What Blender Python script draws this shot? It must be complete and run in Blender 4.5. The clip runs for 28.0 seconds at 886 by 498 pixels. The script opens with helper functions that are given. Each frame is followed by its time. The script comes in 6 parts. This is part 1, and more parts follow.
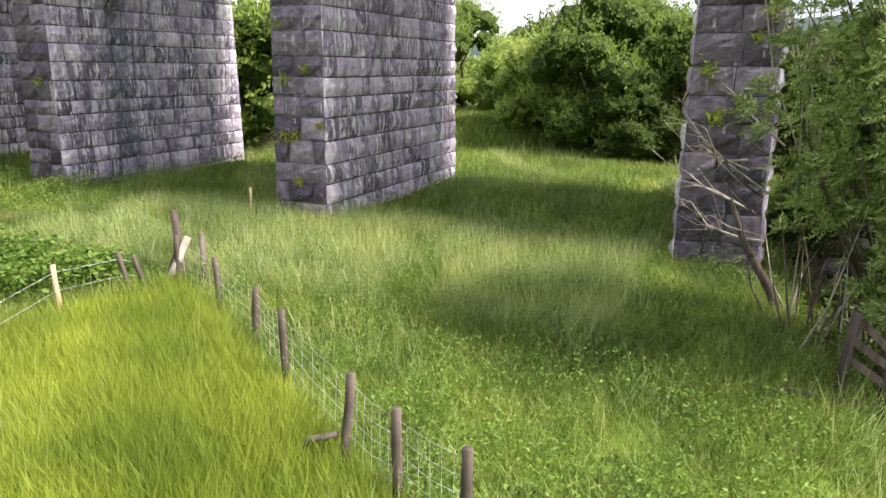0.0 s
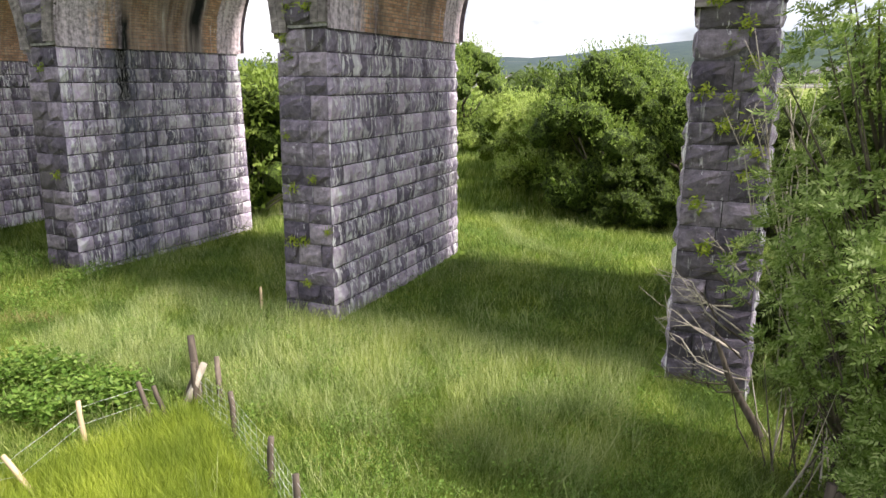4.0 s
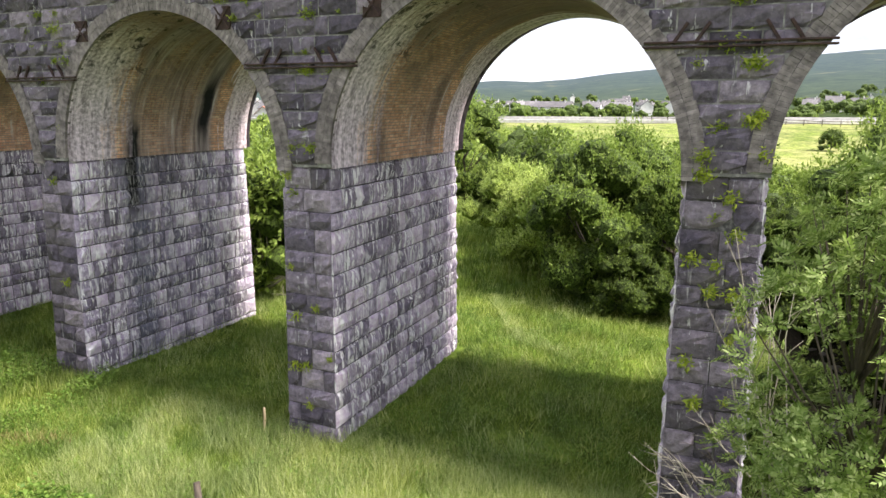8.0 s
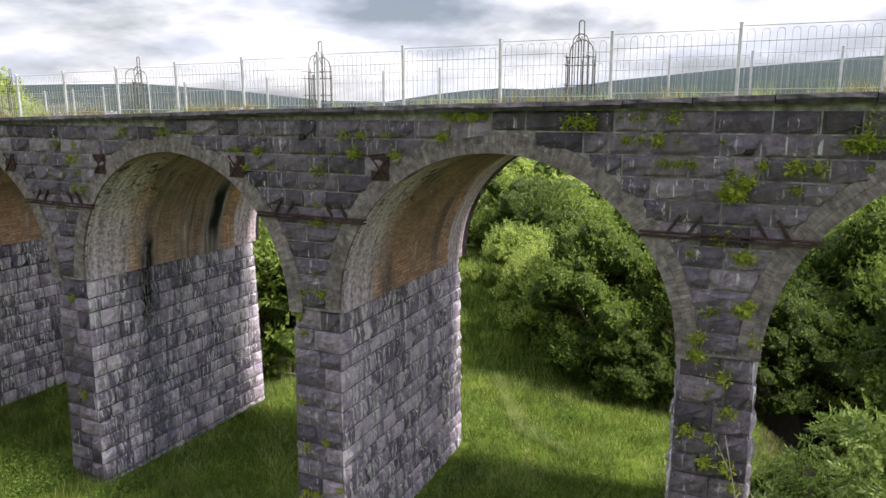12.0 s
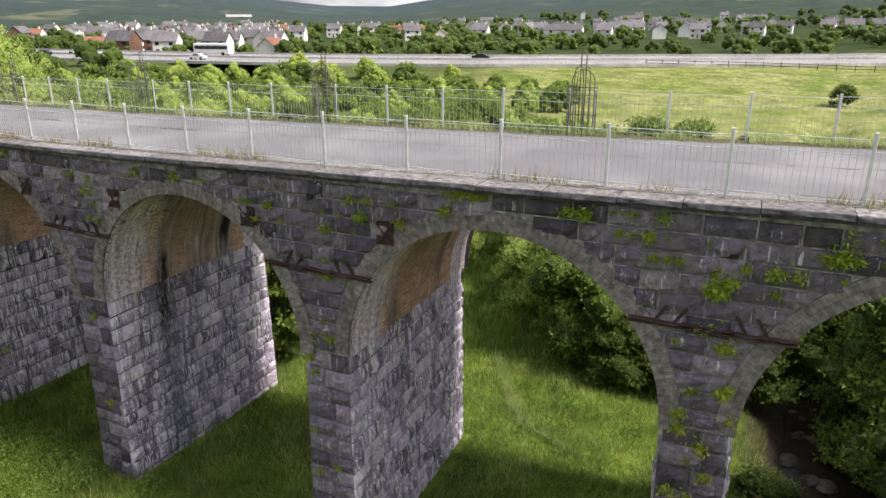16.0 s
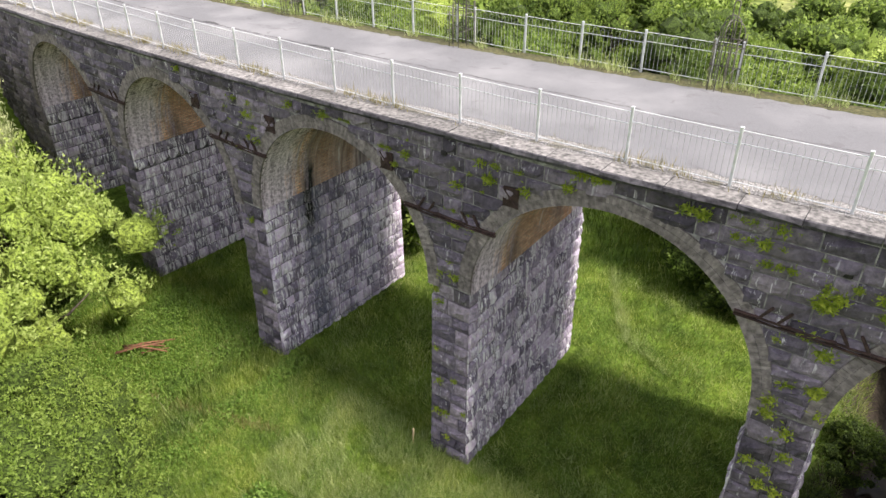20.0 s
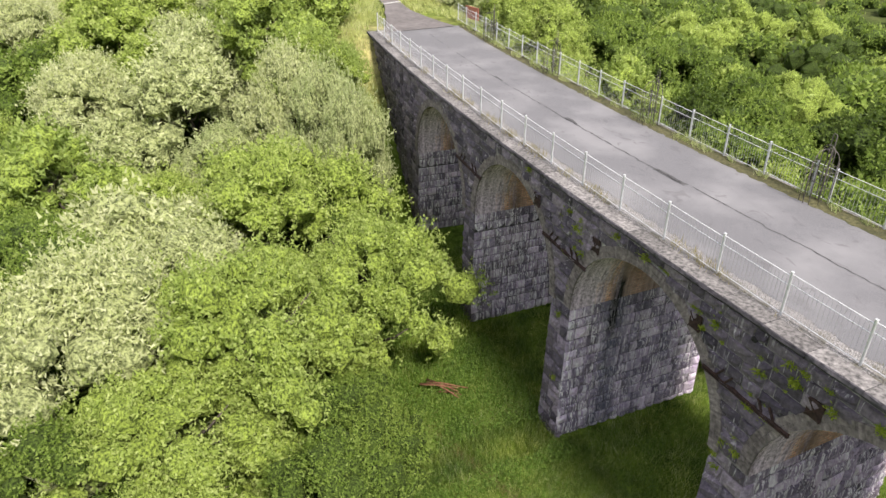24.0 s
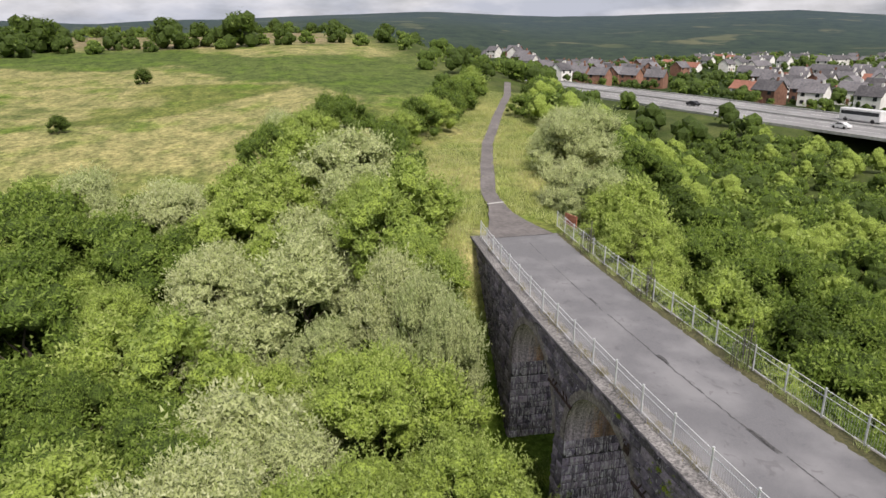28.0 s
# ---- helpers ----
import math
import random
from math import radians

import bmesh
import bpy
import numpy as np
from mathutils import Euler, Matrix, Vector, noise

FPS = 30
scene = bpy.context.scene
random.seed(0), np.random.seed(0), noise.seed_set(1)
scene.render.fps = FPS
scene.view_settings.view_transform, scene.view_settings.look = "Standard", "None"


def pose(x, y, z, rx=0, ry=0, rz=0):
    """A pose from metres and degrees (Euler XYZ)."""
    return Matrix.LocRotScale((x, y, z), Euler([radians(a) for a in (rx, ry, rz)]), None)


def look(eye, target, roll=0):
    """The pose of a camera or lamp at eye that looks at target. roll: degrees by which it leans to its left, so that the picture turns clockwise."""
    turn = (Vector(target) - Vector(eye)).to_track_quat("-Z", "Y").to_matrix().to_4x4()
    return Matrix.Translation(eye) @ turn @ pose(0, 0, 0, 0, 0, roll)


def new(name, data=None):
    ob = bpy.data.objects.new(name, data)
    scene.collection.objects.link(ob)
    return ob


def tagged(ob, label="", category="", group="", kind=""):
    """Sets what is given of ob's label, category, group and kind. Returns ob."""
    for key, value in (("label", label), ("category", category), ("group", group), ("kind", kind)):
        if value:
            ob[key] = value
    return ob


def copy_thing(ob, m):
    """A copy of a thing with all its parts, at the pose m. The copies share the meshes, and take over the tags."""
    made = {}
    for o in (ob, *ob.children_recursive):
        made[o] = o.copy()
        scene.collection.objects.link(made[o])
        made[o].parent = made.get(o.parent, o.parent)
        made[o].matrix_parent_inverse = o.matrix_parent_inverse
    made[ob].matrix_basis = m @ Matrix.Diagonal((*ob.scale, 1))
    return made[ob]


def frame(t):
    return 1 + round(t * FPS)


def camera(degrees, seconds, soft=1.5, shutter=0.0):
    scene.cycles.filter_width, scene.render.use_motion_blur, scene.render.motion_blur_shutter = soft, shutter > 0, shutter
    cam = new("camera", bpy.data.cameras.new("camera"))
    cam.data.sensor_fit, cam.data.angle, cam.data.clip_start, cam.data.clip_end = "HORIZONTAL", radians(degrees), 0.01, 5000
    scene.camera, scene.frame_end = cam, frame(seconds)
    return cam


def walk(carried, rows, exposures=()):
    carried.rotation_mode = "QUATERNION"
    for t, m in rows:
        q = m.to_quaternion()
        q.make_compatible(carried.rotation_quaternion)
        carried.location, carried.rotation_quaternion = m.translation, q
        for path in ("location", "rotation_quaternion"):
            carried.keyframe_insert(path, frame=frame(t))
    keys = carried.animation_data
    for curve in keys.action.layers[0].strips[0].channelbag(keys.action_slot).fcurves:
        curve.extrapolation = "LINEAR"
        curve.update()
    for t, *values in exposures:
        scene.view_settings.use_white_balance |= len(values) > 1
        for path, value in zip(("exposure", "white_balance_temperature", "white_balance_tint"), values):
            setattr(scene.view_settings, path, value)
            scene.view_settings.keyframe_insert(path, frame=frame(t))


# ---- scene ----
import itertools

# The camera rises almost straight up in front of the viaduct, tips down, then turns along it.
# Rows: seconds, eye x, y, z, degrees turned left of +y, degrees tipped down, roll.
PATH = [
    (0, 9.236, -12.812, 3.530, 25.07, 14.71, 0.44),
    (1, 9.168, -12.849, 3.872, 25.23, 14.50, 0.06),
    (2, 9.216, -12.892, 4.417, 25.30, 14.26, -0.04),
    (3, 9.268, -12.934, 5.024, 25.33, 13.97, -0.03),
    (3.5, 9.280, -12.935, 5.332, 25.33, 13.82, 0.04),
    (5.5, 9.291, -12.884, 6.540, 25.45, 13.03, 0.08),
    (6, 9.302, -12.873, 6.794, 25.56, 12.62, 0.16),
    (7, 9.297, -12.880, 7.484, 25.45, 12.19, 0.28),
    (8, 9.321, -12.876, 8.189, 25.47, 11.89, 0.24),
    (9, 9.336, -12.822, 8.900, 25.56, 11.62, 0.21),
    (10, 9.322, -12.799, 9.697, 25.51, 11.49, 0.18),
    (11, 9.256, -12.833, 10.511, 25.53, 11.34, 0.10),
    (12, 9.255, -12.926, 11.398, 25.64, 11.33, -0.00),
    (12.5, 9.249, -12.930, 11.914, 25.78, 11.51, -0.09),
    (14.5, 9.296, -12.770, 13.631, 26.13, 14.32, -0.16),
    (15, 9.303, -12.777, 14.046, 26.12, 15.49, -0.17),
    (16, 9.272, -12.827, 14.833, 26.05, 18.70, -0.09),
    (17, 9.289, -12.826, 15.620, 26.19, 22.35, -0.20),
    (18, 9.341, -12.784, 16.276, 27.04, 25.89, -0.25),
    (18.5, 9.345, -12.774, 16.608, 28.04, 27.25, -0.28),
    (19, 9.346, -12.778, 16.954, 30.53, 28.55, -0.33),
    (19.5, 9.344, -12.824, 17.348, 33.75, 29.88, -0.24),
    (20, 9.322, -12.911, 17.763, 37.33, 31.20, -0.25),
    (20.5, 9.294, -12.954, 18.136, 40.95, 32.47, -0.42),
    (21, 9.279, -12.926, 18.529, 44.53, 33.13, -0.50),
    (21.5, 9.265, -12.914, 18.964, 48.83, 33.16, -0.47),
    (23.5, 9.137, -12.853, 20.889, 63.37, 30.94, -0.15),
    (24, 9.151, -12.880, 21.409, 66.03, 29.75, 0.02),
    (25, 9.153, -12.879, 22.425, 69.01, 26.60, 0.02),
    (26, 9.152, -12.890, 23.402, 71.68, 23.46, 0.05),
    (27, 9.227, -12.902, 24.333, 73.44, 20.34, 0.21),
    (28, 9.256, -12.955, 25.181, 74.47, 17.39, 0.36),
]
EXPOSURES = [(t, e + 0.24, 6450, 16) for t, e in ((0.0, 0.9), (3.5, 0.85), (6.0, 0.65), (7.0, 0.74), (9.0, 1.12), (10.5, 0.92), (12.0, 0.30), (15.0, -0.03), (17.0, 0.45), (18.5, 0.58), (21.0, 0.5), (24.0, 0.16), (28.0, -0.39))]
cam = camera(65.17, 28.0)
walk(cam, [(t, pose(x, y, z) @ pose(0, 0, 0, 90 - down, 0, left) @ pose(0, 0, 0, 0, 0, roll)) for t, x, y, z, left, down, roll in PATH], EXPOSURES)

# ---- light ----
SUN_EL, SUN_AZ = radians(50), radians(4.0)  # azimuth counted from +x towards +y
world = bpy.data.worlds.new("sky")
scene.world = world
world.use_nodes = True
wn, wl = world.node_tree.nodes, world.node_tree.links
wn.clear()
w_out = wn.new("ShaderNodeOutputWorld")
w_bg = wn.new("ShaderNodeBackground")
w_sky = wn.new("ShaderNodeTexSky")
w_sky.sky_type, w_sky.sun_disc = "NISHITA", False
w_sky.sun_elevation, w_sky.sun_rotation = SUN_EL, radians(90) - SUN_AZ
w_sky.air_density, w_sky.dust_density = 1.0, 2.0
w_co = wn.new("ShaderNodeTexCoord")
w_map = wn.new("ShaderNodeMapping")
w_map.inputs["Scale"].default_value = (1.6, 1.6, 5.0)
w_n = wn.new("ShaderNodeTexNoise")
w_n.inputs["Scale"].default_value, w_n.inputs["Detail"].default_value, w_n.inputs["Roughness"].default_value = 2.2, 7.0, 0.55
w_r = wn.new("ShaderNodeValToRGB")
w_r.color_ramp.elements[0].position, w_r.color_ramp.elements[1].position = 0.36, 0.56
w_r.color_ramp.elements[0].color, w_r.color_ramp.elements[1].color = (0.25, 0.25, 0.25, 1), (1, 1, 1, 1)
w_n2 = wn.new("ShaderNodeTexNoise")
w_n2.inputs["Scale"].default_value, w_n2.inputs["Detail"].default_value = 3.4, 6.0
w_r2 = wn.new("ShaderNodeValToRGB")
w_r2.color_ramp.elements[0].position, w_r2.color_ramp.elements[1].position = 0.40, 0.60
w_r2.color_ramp.elements[0].color, w_r2.color_ramp.elements[1].color = (11.2, 12.0, 13.3, 1), (18.0, 18.1, 18.2, 1)
w_mix = wn.new("ShaderNodeMixRGB")
wl.new(w_co.outputs["Generated"], w_map.inputs["Vector"])
wl.new(w_map.outputs["Vector"], w_n.inputs["Vector"])
wl.new(w_map.outputs["Vector"], w_n2.inputs["Vector"])
wl.new(w_n.outputs["Fac"], w_r.inputs["Fac"])
wl.new(w_n2.outputs["Fac"], w_r2.inputs["Fac"])
wl.new(w_r.outputs["Color"], w_mix.inputs["Fac"])
wl.new(w_sky.outputs["Color"], w_mix.inputs["Color1"])
wl.new(w_r2.outputs["Color"], w_mix.inputs["Color2"])
wl.new(w_mix.outputs["Color"], w_bg.inputs["Color"])
wl.new(w_bg.outputs["Background"], w_out.inputs["Surface"])
w_bg.inputs["Strength"].default_value = 0.052

sun = new("sun", bpy.data.lights.new("sun", "SUN"))
sun.data.energy, sun.data.angle, sun.data.color = 5.0, radians(10), (1.0, 0.94, 0.84)
sun.matrix_world = look((60 * math.cos(SUN_EL) * math.cos(SUN_AZ), 60 * math.cos(SUN_EL) * math.sin(SUN_AZ), 60 * math.sin(SUN_EL)), (0, 0, 0))


# ---- materials ----
class Nodes:
    """A node material under construction."""

    def __init__(self, name, rough=0.8, metal=0.0, spec=0.3):
        self.mat = bpy.data.materials.new(name)
        self.mat.use_nodes = True
        self.n, self.l = self.mat.node_tree.nodes, self.mat.node_tree.links
        self.bsdf = self.n["Principled BSDF"]
        self.bsdf.inputs["Roughness"].default_value = rough
        self.bsdf.inputs["Metallic"].default_value = metal
        self.bsdf.inputs["Specular IOR Level"].default_value = spec
        self.co = self.n.new("ShaderNodeTexCoord")
        self.geo = self.n.new("ShaderNodeNewGeometry")

    def noise(self, scale, detail=4.0, stretch=(1, 1, 1), rough=0.55, where="Object", dist=0.0):
        m = self.n.new("ShaderNodeMapping")
        m.inputs["Scale"].default_value = stretch
        src = self.geo.outputs["Position"] if where == "World" else self.co.outputs[where]
        self.l.new(src, m.inputs["Vector"])
        t = self.n.new("ShaderNodeTexNoise")
        t.inputs["Scale"].default_value, t.inputs["Detail"].default_value = scale, detail
        t.inputs["Roughness"].default_value, t.inputs["Distortion"].default_value = rough, dist
        self.l.new(m.outputs["Vector"], t.inputs["Vector"])
        return t.outputs["Fac"]

    def ramp(self, fac, stops):
        r = self.n.new("ShaderNodeValToRGB")
        el = r.color_ramp.elements
        while len(el) < len(stops):
            el.new(0.5)
        for e, (p, c) in zip(el, stops):
            e.position, e.color = p, (*c, 1) if len(c) == 3 else c
        self.l.new(fac, r.inputs["Fac"])
        return r.outputs["Color"]

    def mask(self, fac, lo, hi):
        return self.ramp(fac, [(lo, (0, 0, 0)), (hi, (1, 1, 1))])

    def mix(self, fac, a, b, kind="MIX"):
        m = self.n.new("ShaderNodeMixRGB")
        m.blend_type = kind
        for key, v in (("Fac", fac), ("Color1", a), ("Color2", b)):
            if isinstance(v, (int, float)):
                m.inputs[key].default_value = v
            elif isinstance(v, tuple):
                m.inputs[key].default_value = (*v, 1)
            else:
                self.l.new(v, m.inputs[key])
        return m.outputs["Color"]

    def math(self, op, a, b):
        m = self.n.new("ShaderNodeMath")
        m.operation = op
        for i, v in enumerate((a, b)):
            if isinstance(v, (int, float)):
                m.inputs[i].default_value = v
            else:
                self.l.new(v, m.inputs[i])
        return m.outputs["Value"]

    def random(self):
        o = self.n.new("ShaderNodeObjectInfo")
        return o.outputs["Random"]

    def island(self):
        return self.geo.outputs["Random Per Island"]

    def colour(self, out):
        self.l.new(out, self.bsdf.inputs["Base Color"])
        return self

    def bump(self, fac, strength=0.4, distance=0.02):
        b = self.n.new("ShaderNodeBump")
        b.inputs["Strength"].default_value, b.inputs["Distance"].default_value = strength, distance
        self.l.new(fac, b.inputs["Height"])
        self.l.new(b.outputs["Normal"], self.bsdf.inputs["Normal"])
        return self

    def rough(self, fac, lo, hi):
        self.l.new(self.ramp(fac, [(0.3, (lo,) * 3), (0.7, (hi,) * 3)]), self.bsdf.inputs["Roughness"])
        return self


def stone_material(name, streaks=0.8, per_island=True, pale=1.0, cut=0.56, wet=False):
    m = Nodes(name, 0.85)
    tone = m.island() if per_island else m.random()
    base = m.ramp(tone, [(0.0, (0.055, 0.050, 0.062)), (0.4, (0.106, 0.096, 0.116)), (0.75, (0.155, 0.140, 0.163)), (1.0, (0.232, 0.210, 0.230))])
    base = m.mix(1.0, base, (pale * 1.01, pale * 0.965, pale * 1.05), "MULTIPLY")
    grain = m.noise(7, 8, where="World", rough=0.68)
    base = m.mix(0.6, base, m.ramp(grain, [(0.33, (0.12, 0.12, 0.13)), (0.67, (0.88, 0.86, 0.86))]), "OVERLAY")
    patch = m.noise(0.55, 4, where="World")
    base = m.mix(m.mask(patch, 0.5, 0.75), base, m.mix(0.5, base, (0.21, 0.185, 0.17)))
    dark = m.noise(1.6, 3, (1, 1, 0.3), 0.5, "World")
    base = m.mix(m.math("MULTIPLY", m.mask(dark, 0.56, 0.72), 0.55), base, (0.028, 0.027, 0.031))
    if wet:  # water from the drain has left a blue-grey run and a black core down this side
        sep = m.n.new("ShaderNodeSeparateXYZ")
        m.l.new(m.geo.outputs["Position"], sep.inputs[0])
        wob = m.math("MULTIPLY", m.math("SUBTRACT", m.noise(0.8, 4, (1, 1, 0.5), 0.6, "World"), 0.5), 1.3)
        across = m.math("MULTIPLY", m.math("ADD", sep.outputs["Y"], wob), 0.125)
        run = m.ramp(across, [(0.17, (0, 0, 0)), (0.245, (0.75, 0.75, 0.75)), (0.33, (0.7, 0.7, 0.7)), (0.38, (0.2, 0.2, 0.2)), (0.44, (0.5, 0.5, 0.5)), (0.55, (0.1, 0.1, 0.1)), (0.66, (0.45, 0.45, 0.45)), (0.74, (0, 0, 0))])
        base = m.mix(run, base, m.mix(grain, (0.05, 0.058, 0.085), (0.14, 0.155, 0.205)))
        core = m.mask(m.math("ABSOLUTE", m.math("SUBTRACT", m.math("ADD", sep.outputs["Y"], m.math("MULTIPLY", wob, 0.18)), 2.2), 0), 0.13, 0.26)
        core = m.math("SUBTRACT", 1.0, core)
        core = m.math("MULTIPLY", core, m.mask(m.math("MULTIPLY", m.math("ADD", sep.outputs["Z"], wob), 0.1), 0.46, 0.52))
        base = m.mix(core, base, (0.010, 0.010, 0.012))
    # lime that has run down the face in white streaks from the joints
    fine = m.noise(12, 4, (1, 1, 0.11), 0.62, "World", 0.25)
    broad = m.noise(4.6, 4, (1, 1, 0.17), 0.6, "World", 0.3)
    where = m.noise(1.5, 4, (1, 1, 0.5), 0.6, "World")
    lime = m.mix(1.0, m.mask(fine, cut + 0.045, cut + 0.09), m.mask(where, cut - 0.11, cut + 0.01), "MULTIPLY")
    lime = m.mix(1.0, lime, m.math("MULTIPLY", m.mask(broad, cut + 0.07, cut + 0.13), 0.6), "LIGHTEN")
    lime = m.math("MULTIPLY", lime, streaks)
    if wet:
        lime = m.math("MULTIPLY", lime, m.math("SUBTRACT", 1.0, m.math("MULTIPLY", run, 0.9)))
    base = m.mix(lime, base, (0.88, 0.865, 0.88))
    return m.colour(base).bump(m.mix(0.4, grain, m.noise(3.2, 4, where="World", rough=0.6)), 1.0, 0.10).mat


STONE = stone_material("rock_faced_limestone", 0.5, pale=1.15)
STONE_PIECE = stone_material("rock_faced_limestone_block", 0.5, False, 1.15)
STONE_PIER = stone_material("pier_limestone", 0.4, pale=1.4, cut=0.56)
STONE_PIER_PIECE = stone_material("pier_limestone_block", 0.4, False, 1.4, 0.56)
# pier sides take lime leaking from the vaults; paler base paints in light there
STONE_LIMED_LIT = stone_material("lime_streaked_lit_limestone", 1.0, pale=3.1, cut=0.488)
STONE_LIMED_LIT_PIECE = stone_material("lime_streaked_lit_limestone_block", 1.0, False, 3.1, 0.488)
# the drain-stained side has the same light put into its base
STONE_WET_LIT = stone_material("drain_stained_lit_limestone", 1.0, pale=3.5, cut=0.484, wet=True)
MORTAR = (lambda m: m.colour(m.ramp(m.noise(6, 6, where="World"), [(0.3, (0.03, 0.028, 0.031)), (0.5, (0.08, 0.075, 0.078)), (0.7, (0.30, 0.29, 0.285))])).bump(m.noise(30, 4, where="World"), 0.5, 0.01).mat)(Nodes("lime_mortar", 0.95))

MORTAR_PALE = (lambda m: m.colour(m.ramp(m.noise(5, 6, where="World"), [(0.3, (0.10, 0.096, 0.096)), (0.5, (0.24, 0.232, 0.226)), (0.7, (0.46, 0.45, 0.43))])).bump(m.noise(30, 4, where="World"), 0.5, 0.01).mat)(Nodes("pale_lime_pointing", 0.95))


def soffit_material(name, stain):
    m = Nodes(name, 0.9)
    br = m.n.new("ShaderNodeTexBrick")
    m.l.new(m.co.outputs["UV"], br.inputs["Vector"])
    br.inputs["Scale"].default_value = 1.0
    br.inputs["Brick Width"].default_value, br.inputs["Row Height"].default_value, br.inputs["Mortar Size"].default_value = 0.23, 0.078, 0.009
    br.inputs["Color1"].default_value, br.inputs["Color2"].default_value = (0.52, 0.27, 0.155, 1), (0.86, 0.52, 0.32, 1)
    br.inputs["Mortar"].default_value = (0.30, 0.26, 0.22, 1)
    sep = m.n.new("ShaderNodeSeparateXYZ")
    m.l.new(m.co.outputs["UV"], sep.inputs[0])
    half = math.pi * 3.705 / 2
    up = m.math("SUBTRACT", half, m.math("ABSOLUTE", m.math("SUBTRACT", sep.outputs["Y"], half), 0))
    wave = m.noise(0.9, 6, where="UV", rough=0.6, dist=0.4)
    drip = m.noise(1.0, 5, (5.0, 0.40, 1), 0.65, "UV", 0.3)
    fine = m.noise(9, 6, where="UV", rough=0.65)
    c = m.mix(0.7, br.outputs["Color"], m.ramp(fine, [(0.3, (0.2,) * 3), (0.7, (0.8,) * 3)]), "OVERLAY")
    c = m.mix(m.math("MULTIPLY", m.mask(m.noise(0.7, 5, where="UV"), 0.46, 0.62), 0.6), c, (0.17, 0.135, 0.105))
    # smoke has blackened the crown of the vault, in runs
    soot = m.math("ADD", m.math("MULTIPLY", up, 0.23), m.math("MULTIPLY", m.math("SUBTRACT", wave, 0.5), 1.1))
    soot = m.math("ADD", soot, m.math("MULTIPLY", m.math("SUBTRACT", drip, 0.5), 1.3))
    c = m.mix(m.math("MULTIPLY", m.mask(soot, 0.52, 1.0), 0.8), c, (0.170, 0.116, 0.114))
    # damp has stained bands of the haunch grey and black
    shift = m.math("MULTIPLY", m.math("ADD", sep.outputs["X"], m.math("MULTIPLY", m.math("SUBTRACT", wave, 0.5), 0.5)), 0.1333)
    bands = m.ramp(shift, [(0.24, (0, 0, 0)), (0.275, (0.9, 0.9, 0.9)), (0.32, (0.62, 0.62, 0.62)), (0.40, (0.45, 0.45, 0.45)), (0.50, (0.8, 0.8, 0.8)), (0.585, (0.55, 0.55, 0.55)), (0.64, (1, 1, 1)), (0.70, (0.98, 0.98, 0.98)), (0.745, (0, 0, 0))])
    damp = m.mix(m.mask(drip, 0.36, 0.62), (0.08, 0.067, 0.070), (0.38, 0.32, 0.31))
    c = m.mix(m.math("MULTIPLY", bands, stain), c, damp)
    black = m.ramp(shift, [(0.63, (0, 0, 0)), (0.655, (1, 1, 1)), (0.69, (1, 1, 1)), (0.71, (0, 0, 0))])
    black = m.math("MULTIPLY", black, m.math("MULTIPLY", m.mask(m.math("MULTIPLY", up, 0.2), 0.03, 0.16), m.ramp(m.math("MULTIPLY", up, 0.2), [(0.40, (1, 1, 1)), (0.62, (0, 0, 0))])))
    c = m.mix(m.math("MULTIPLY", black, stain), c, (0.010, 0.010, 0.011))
    drain = m.math("MULTIPLY", m.ramp(shift, [(0.262, (0, 0, 0)), (0.28, (1, 1, 1)), (0.305, (1, 1, 1)), (0.325, (0, 0, 0))]), m.ramp(m.math("MULTIPLY", up, 0.2), [(0.12, (1, 1, 1)), (0.24, (0, 0, 0))]))
    c = m.mix(m.math("MULTIPLY", drain, stain), c, (0.012, 0.012, 0.013))
    # lime washed out beside the near face, thinning inwards, and in drips down the haunch
    rim = m.math("ADD", m.math("MULTIPLY", sep.outputs["X"], 0.42), m.math("MULTIPLY", m.math("SUBTRACT", wave, 0.5), 0.7))
    rim = m.math("ADD", rim, m.math("MULTIPLY", m.math("SUBTRACT", drip, 0.5), 1.5))
    pale = m.mix(m.mask(m.mix(0.5, fine, drip), 0.42, 0.58), (0.30, 0.25, 0.29), (0.97, 0.86, 0.95))
    c = m.mix(m.math("MULTIPLY", m.math("MULTIPLY", m.ramp(rim, [(0.50, (1, 1, 1)), (0.84, (0, 0, 0))]), m.ramp(m.math("MULTIPLY", up, 0.17), [(0.55, (1, 1, 1)), (0.85, (0.10, 0.10, 0.10))])), 0.97), c, pale)
    c = m.mix(m.math("MULTIPLY", m.mask(m.math("ADD", m.math("MULTIPLY", sep.outputs["X"], 0.14), m.math("MULTIPLY", drip, 0.3)), 0.98, 1.08), 0.85), c, pale)
    c = m.mix(m.math("MULTIPLY", m.mask(drip, 0.60, 0.69), m.ramp(m.math("MULTIPLY", up, 0.2), [(0.3, (0.7, 0.7, 0.7)), (0.8, (0.1, 0.1, 0.1))])), c, (0.66, 0.64, 0.60))
    # black mould in blotches above the haunch
    mould = m.math("MULTIPLY", m.mask(m.noise(2.6, 6, (1, 0.8, 1), 0.7, "UV", 0.5), 0.55, 0.60), m.mask(m.math("MULTIPLY", up, 0.2), 0.34, 0.60))
    c = m.mix(m.math("MULTIPLY", mould, m.ramp(m.math("MULTIPLY", sep.outputs["X"], 0.2), [(0.35, (0.9, 0.9, 0.9)), (0.6, (0.1, 0.1, 0.1))])), c, (0.022, 0.022, 0.020))
    return m.colour(c).bump(br.outputs["Fac"], 0.35, -0.008).mat


